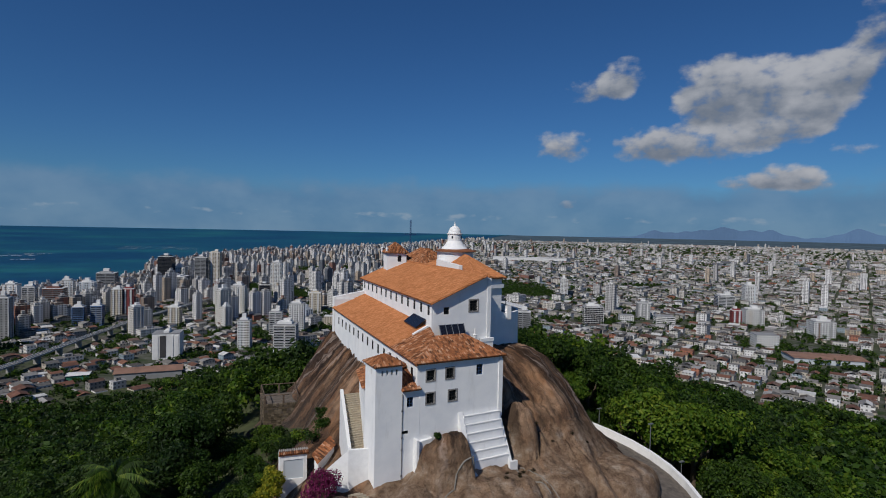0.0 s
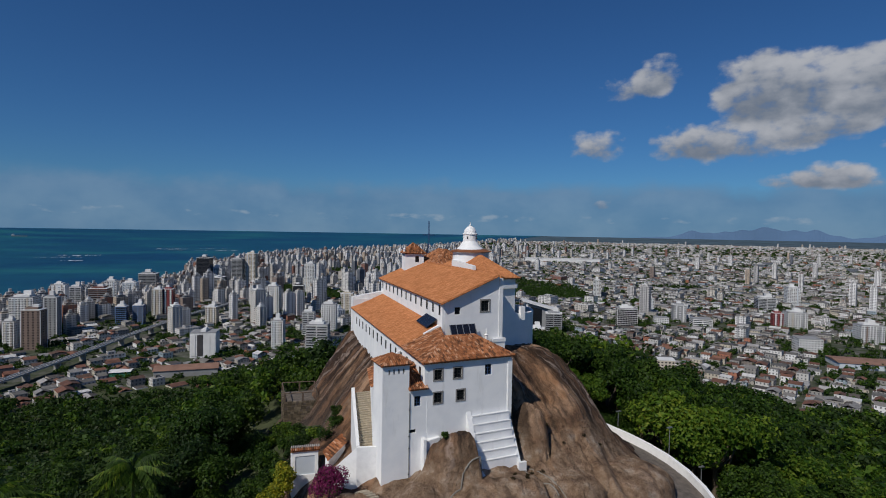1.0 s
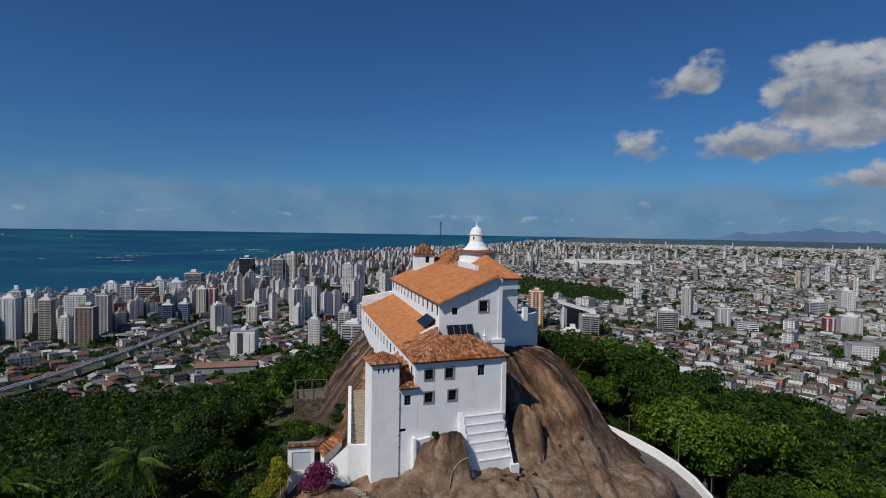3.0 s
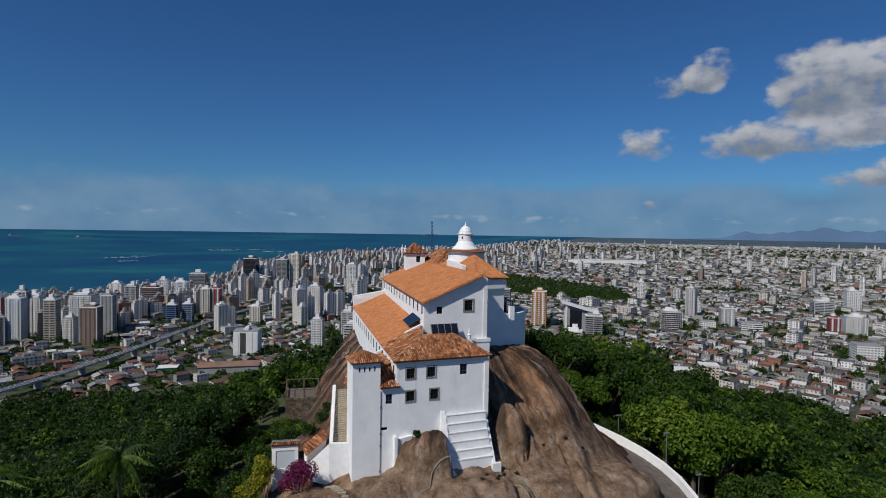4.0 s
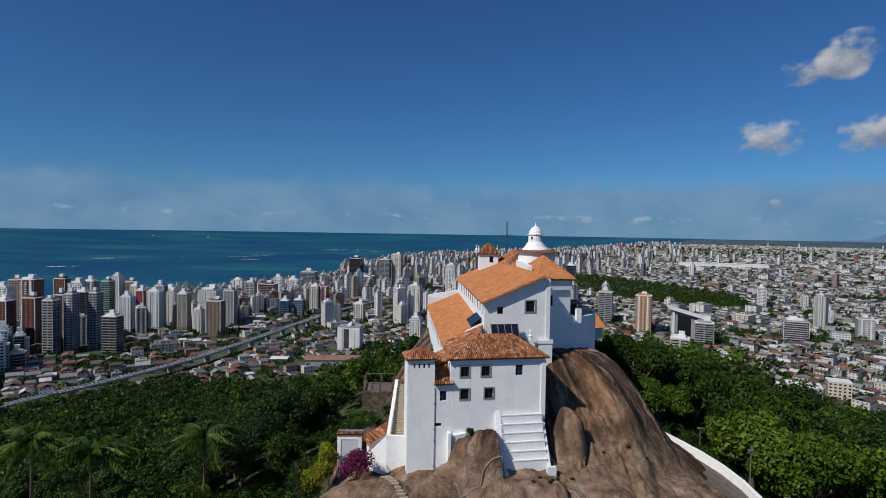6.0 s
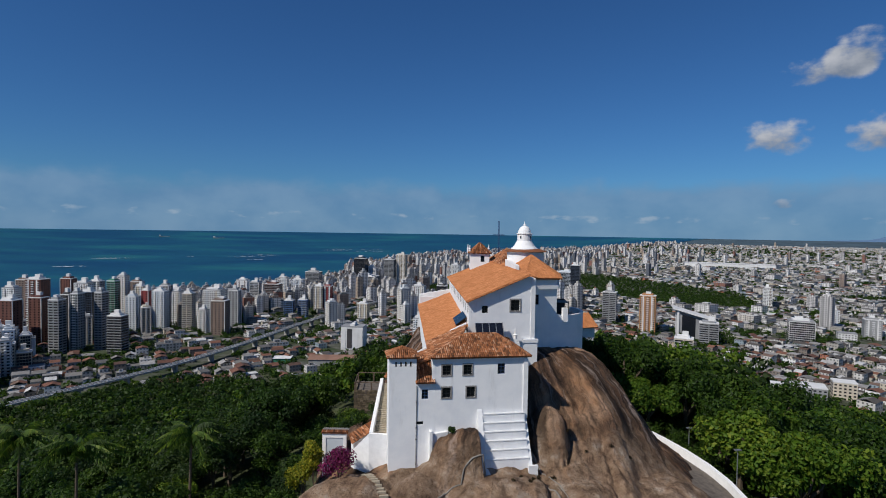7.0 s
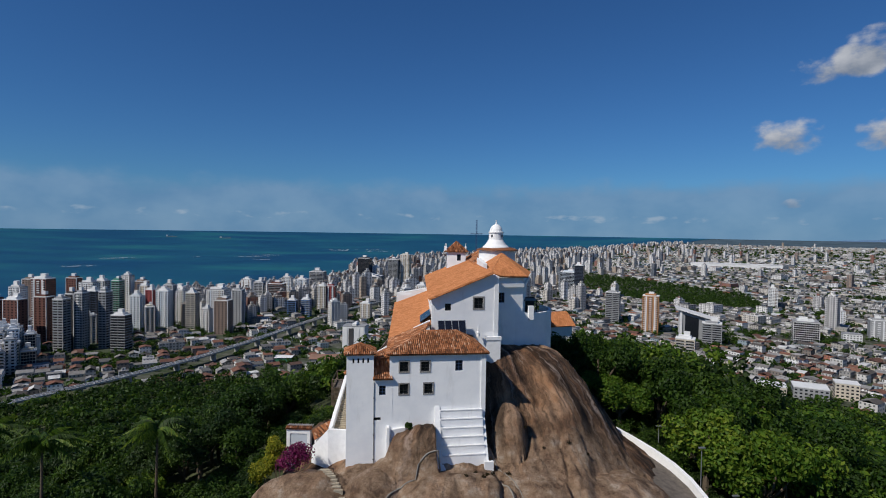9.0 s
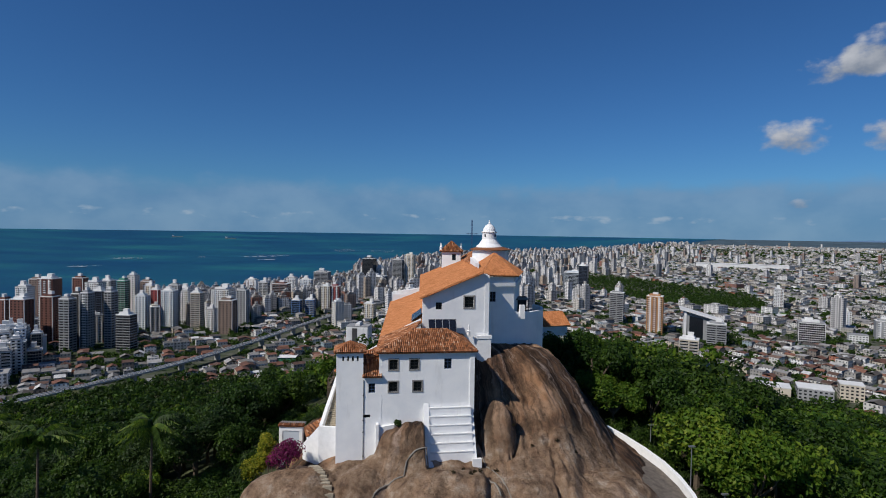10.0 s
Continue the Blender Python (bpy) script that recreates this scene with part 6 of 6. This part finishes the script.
# reefs with surf, ships, far mountains
for i, (b, d, ln) in enumerate(((-21.2, 2840, 170), (-24.3, 2310, 110), (-9.9, 2940, 180), (-8.4, 3080, 170), (-9.2, 2650, 90), (0.6, 3950, 420), (2.6, 3650, 260), (-1.2, 3750, 160), (-15.0, 2900, 40))):
    r = random.Random(i)
    verts, faces = [], []
    for k in range(16):
        w = r.uniform(0.3, 1.0) * (1 - abs(k / 15 - 0.5) * 1.4)
        db = math.degrees((k / 15 - 0.5) * ln / d)
        off = r.uniform(-6, 6)
        for s in (-1, 1):
            verts.append(set_far(math.radians(b + db), d + off + s * 14 * w, 6.0))
    for k in range(15):
        if r.random() < 0.85:
            faces.append((2 * k, 2 * k + 2, 2 * k + 3, 2 * k + 1))
    me = bpy.data.meshes.new("surf")
    me.from_pydata(verts, [], faces)
    ob = placed("surf", me, FOAM)
    tagged(ob, "white surf breaking over a reef", "surf", kind="structure")


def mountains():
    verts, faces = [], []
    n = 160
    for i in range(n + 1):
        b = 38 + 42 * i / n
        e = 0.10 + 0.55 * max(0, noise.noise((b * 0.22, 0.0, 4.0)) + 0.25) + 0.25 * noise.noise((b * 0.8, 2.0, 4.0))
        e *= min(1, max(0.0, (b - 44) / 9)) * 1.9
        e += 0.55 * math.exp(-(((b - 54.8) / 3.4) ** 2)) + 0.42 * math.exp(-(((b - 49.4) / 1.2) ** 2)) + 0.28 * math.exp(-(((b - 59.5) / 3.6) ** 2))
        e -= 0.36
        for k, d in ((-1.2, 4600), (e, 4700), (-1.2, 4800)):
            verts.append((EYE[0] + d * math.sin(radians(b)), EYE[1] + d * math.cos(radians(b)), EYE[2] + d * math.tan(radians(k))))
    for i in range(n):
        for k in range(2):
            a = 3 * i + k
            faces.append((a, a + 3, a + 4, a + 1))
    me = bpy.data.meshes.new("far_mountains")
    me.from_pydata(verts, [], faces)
    tagged(placed("backdrop", me, MOUNTAIN), "low mountain range on the horizon, coloured in haze blue", "mountains", kind="structure")


mountains()


def ship(b, d, ln):
    x, y, z = set_far(math.radians(b), d, 3.0)
    s = squeeze(d) / d
    top = thing("ship", (x, y, z), "small dark cargo ship far out at sea", "ship", "ships at anchor")
    m = Matrix.Translation((x, y, z)) @ Matrix.Rotation(0.3, 4, "Z") @ Matrix.Scale(s, 4)
    for name, bx in (("hull", (-ln / 2, ln / 2, -9, 9, -2, 9)), ("bridge_house", (-ln * 0.46, -ln * 0.3, -8, 8, 9, 26))):
        bm = bmesh.new()
        vs = box(bm, *bx)
        if name == "hull":
            for v in vs[1:3]:
                v.co.x -= ln * 0.06
        me = bpy.data.meshes.new(name)
        bm.to_mesh(me), bm.free()
        placed(name, me, GREY_WALL if name == "hull" else TOWER_PAINT["white"], top, m=m)


for b, d in ((-17.2, 9000), (-12.5, 8000)):
    ship(b, d, 150)

# ---- plants by the gatehouse ----


def bush(name, x, y, r, h, count, size, mat, label, dz=0.0):
    rngb = random.Random(int(x * 13))
    z = base_z(x, y) + dz
    top = thing(name, (x, y, z), label, "bush")
    lob = [(x + rngb.uniform(-r, r) * 0.6, y + rngb.uniform(-r, r) * 0.6, z + h * rngb.uniform(0.3, 0.75), r * rngb.uniform(0.4, 0.7)) for _ in range(8)]
    v, f = leaf_cloud(rngb, lob, count, size, 0.9)
    me = bpy.data.meshes.new("leaves")
    me.from_pydata(v, [], f)
    placed("leaves", me, mat, top)
    bm = bmesh.new()
    for k in range(4):
        tube(bm, [(x, y, z - 1.0 - max(0.0, dz)), (lob[k][0], lob[k][1], lob[k][2])], [0.08, 0.03], 5)
    part("stem", bm, BARK, top)


bush("bougainvillea", -13.5, 0.6, 2.6, 3.8, 3200, 0.15, FLOWER, "bougainvillea bush covered in magenta flowers", 0.2)
bush("yellow_bush", -16.8, 8.2, 1.9, 5.4, 2400, 0.19, LEAF_YELLOW, "tall yellow-green bush beside the gatehouse", 2.6)
bush("yellow_bush", -18.9, 9.0, 2.0, 4.8, 2200, 0.19, LEAF_YELLOW, "tall yellow-green bush beside the gatehouse", 2.2)
for x, y, r in ((-8.5, 18.0, 1.3), (-7.5, 22.0, 1.5), (-10.5, 16.0, 1.3), (-6.0, 27.0, 1.2), (0.7, -0.9, 0.55)):
    bush("shrub", x, y, r, r * 1.6, 500, 0.16, LEAF, "low green shrub on the rock", 0.0 if x < -2 else 0.05)


def palm(x, y, s, seed):
    r = random.Random(seed)
    z = hill(x, y)
    top = thing("palm", (x, y, z), "palm tree with arching feathery fronds", "palm", "palms on the hillside")
    hgt = 120.5 - z
    bm = bmesh.new()
    tube(bm, [(x, y, z - 1), (x + 0.2, y, z + hgt * 0.5), (x + 0.3, y + 0.2, z + hgt)], [0.28, 0.2, 0.15], 8)
    part("trunk", bm, BARK, top)
    for k in range(34):
        a = k * 2.4 + r.uniform(-0.2, 0.2)
        up = r.uniform(-0.25, 1.35)
        bm = bmesh.new()
        ln = 3.5 * s * r.uniform(0.85, 1.15)
        for i in range(40):
            t = i / 39
            rr = ln * t * math.cos(up * (1 - 0.3 * t))
            zz = ln * t * math.sin(up) - 2.3 * s * t ** 2.2
            c = Vector((x + 0.3 + rr * math.cos(a), y + 0.2 + rr * math.sin(a), z + hgt + zz))
            side = Vector((-math.sin(a), math.cos(a), 0))
            out = Vector((math.cos(a), math.sin(a), 0))
            wl = 0.62 * s * math.sin(math.pi * min(1, 0.14 + t * 0.86)) + 0.1
            for sg in (-1, 1):
                tip = c + side * sg * wl * r.uniform(0.5, 0.9) + out * r.uniform(0.15, 0.4) * s - Vector((0, 0, r.uniform(0.5, 1.1) * wl))
                q = [c - out * 0.055 * s, c + out * 0.055 * s, tip + out * 0.03, tip - out * 0.03]
                bm.faces.new([bm.verts.new(p) for p in q])
        part("frond", bm, LEAF_BRIGHT if k % 2 else LEAF, top)


for i, (x, y, s) in enumerate(PALMS):
    palm(x, y, s, i)

# house with orange roof beyond the terrace
annex = thing("annex", (39.5, 48, 118), "low annex with an orange tiled roof behind the terrace", "house")
bm = bmesh.new()
prism(bm, [(35.5, 44.5), (41.5, 45.6), (40.5, 51.6), (34.5, 50.5)], 108.0, 129.2)
part("wall", bm, WHITE, annex)
roof(annex, [(35.0, 43.8, 129.2), (42.1, 45.0, 129.2), (41.5, 48.8, 131.8), (34.4, 47.6, 131.8)], TILE_NEW, "roof")
roof(annex, [(33.8, 51.3, 129.2), (40.9, 52.5, 129.2), (41.5, 48.8, 131.8), (34.4, 47.6, 131.8)], TILE_NEW, "roof")

for k, (x, y) in enumerate(((33.8, 39.5), (37.0, 40.5), (40.5, 41.5), (43.8, 42.0), (31.5, 36.0), (46.0, 46.0))):
    z = base_z(x, y) - 0.3
    q = max(0.7, (128.6 - z) / 9.0)
    plant(TREES[k % 3], Matrix.LocRotScale((x, y, z), Euler((0, 0, k * 1.7)), (min(q, 1.15), min(q, 1.15), q)), TREE_LABELS[k % 3], "trees on the hillside")

# dark sheets added on the round terrace in place of its shaded opening
shelter = thing("terrace_dark_filler", (21.5, 19.5, 136.0), "dark sheets on posts, added for a shaded opening on the round terrace", "shelter")
for x, y in ((19.2, 17.2), (23.6, 17.6), (19.4, 21.2), (24.4, 21.4)):
    bm = bmesh.new()
    tube(bm, [(x, y, 136.0), (x, y, 138.6)], 0.06, 6)
    part("post", bm, DARK, shelter)
bm = bmesh.new()
prism(bm, [(19.1, 17.0), (23.7, 17.4), (24.5, 21.5), (19.3, 21.3)], [138.55, 138.35, 138.35, 138.65], [138.6, 138.4, 138.4, 138.7])
part("canopy", bm, DARK, shelter)
bm = bmesh.new()
prism(bm, [(19.3, 21.2), (24.4, 21.3), (24.4, 21.36), (19.3, 21.26)], 136.0, 138.6)
part("back_sheet", bm, DARK, shelter)
bm = bmesh.new()
box(bm, 20.95, 21.75, 13.35, 14.0, 135.9, 138.1)
part("terrace_pier", bm, PARAPET, convent)

# dark leaf clumps added for the shaded pits of the foreground rock, shrubs on the slope
for x, y in ((8.6, -4.6), (10.6, -5.4), (9.2, -6.6), (9.9, -5.6), (12.9, -4.4), (7.0, -6.8), (18.5, -1.4), (24.5, -2.0), (22.0, -1.6), (16.0, -1.0)):
    bush("dry_tuft", x, y, 0.3, 0.35, 60, 0.12, PIT_DARK, "small dark leaf clump added to show a shaded rock pit", -0.05)
r3 = random.Random(31)
for k in range(38):
    x, y = r3.uniform(-18.0, -10.0), r3.uniform(19.0, 43.0)
    bush("shrub", x, y, r3.uniform(1.0, 2.0), r3.uniform(1.2, 2.6), 520, 0.19, (LEAF, LEAF_DARK, LEAF_BRIGHT)[k % 3], "low green shrub on the rock", 0.0)
for k in range(26):
    x, y = r3.uniform(43.6, 48.5), r3.uniform(-12.0, 22.0)
    if min(math.hypot(x - 46.0, y - 5.0), math.hypot(x - 46.3, y - 17.5)) > 1.6:
        bush("shrub", x, y, r3.uniform(1.0, 1.7), r3.uniform(1.5, 2.8), 520, 0.2, (LEAF, LEAF_DARK, LEAF_DARK)[k % 3], "low green shrub behind the road wall", 0.0)
for k in range(46):
    x, y = r3.uniform(-31.0, -19.5), r3.uniform(-6.0, 20.0)
    if all(math.hypot(x - px, y - py) > 2.0 for px, py, _ in PALMS):
        bush("shrub", x, y, r3.uniform(1.4, 2.4), r3.uniform(1.8, 3.4), 620, 0.22, (LEAF, LEAF_DARK, LEAF)[k % 3], "green shrub on the wooded slope below the gatehouse", 0.0)
for k in range(60):
    x, y = r3.uniform(-60.0, -20.0), r3.uniform(-14.0, 26.0)
    if all(math.hypot(x - px, y - py) > 2.0 for px, py, _ in PALMS):
        bush("shrub", x, y, r3.uniform(2.0, 3.0), r3.uniform(2.4, 4.4), 620, 0.25, (LEAF, LEAF_DARK, LEAF)[k % 3], "green shrub on the wooded slope below the gatehouse", 0.0)
for k in range(44):
    x, y = r3.uniform(-27.0, -17.0), r3.uniform(15.0, 64.0)
    bush("shrub", x, y, r3.uniform(1.6, 2.6), r3.uniform(2.0, 4.0), 620, 0.23, (LEAF, LEAF_DARK, LEAF)[k % 3], "green shrub on the wooded slope below the terrace", 0.0)
for k in range(24):
    x, y = r3.uniform(43.0, 56.0), r3.uniform(14.0, 38.0)
    if math.hypot(x - 46.3, y - 17.5) > 1.8:
        bush("shrub", x, y, r3.uniform(1.6, 2.6), r3.uniform(2.0, 3.8), 640, 0.22, (LEAF_DARK, LEAF, LEAF)[k % 3], "green shrub on the wooded slope behind the road wall", 0.0)
for k in range(34):
    x, y = r3.uniform(44.0, 53.0), r3.uniform(-14.0, 30.0)
    if min(math.hypot(x - 46.0, y - 5.0), math.hypot(x - 46.3, y - 17.5)) > 1.8:
        bush("shrub", x, y, r3.uniform(1.2, 2.0), r3.uniform(1.6, 3.2), 560, 0.21, (LEAF_DARK, LEAF, LEAF_DARK)[k % 3], "low green shrub behind the road wall", 0.0)
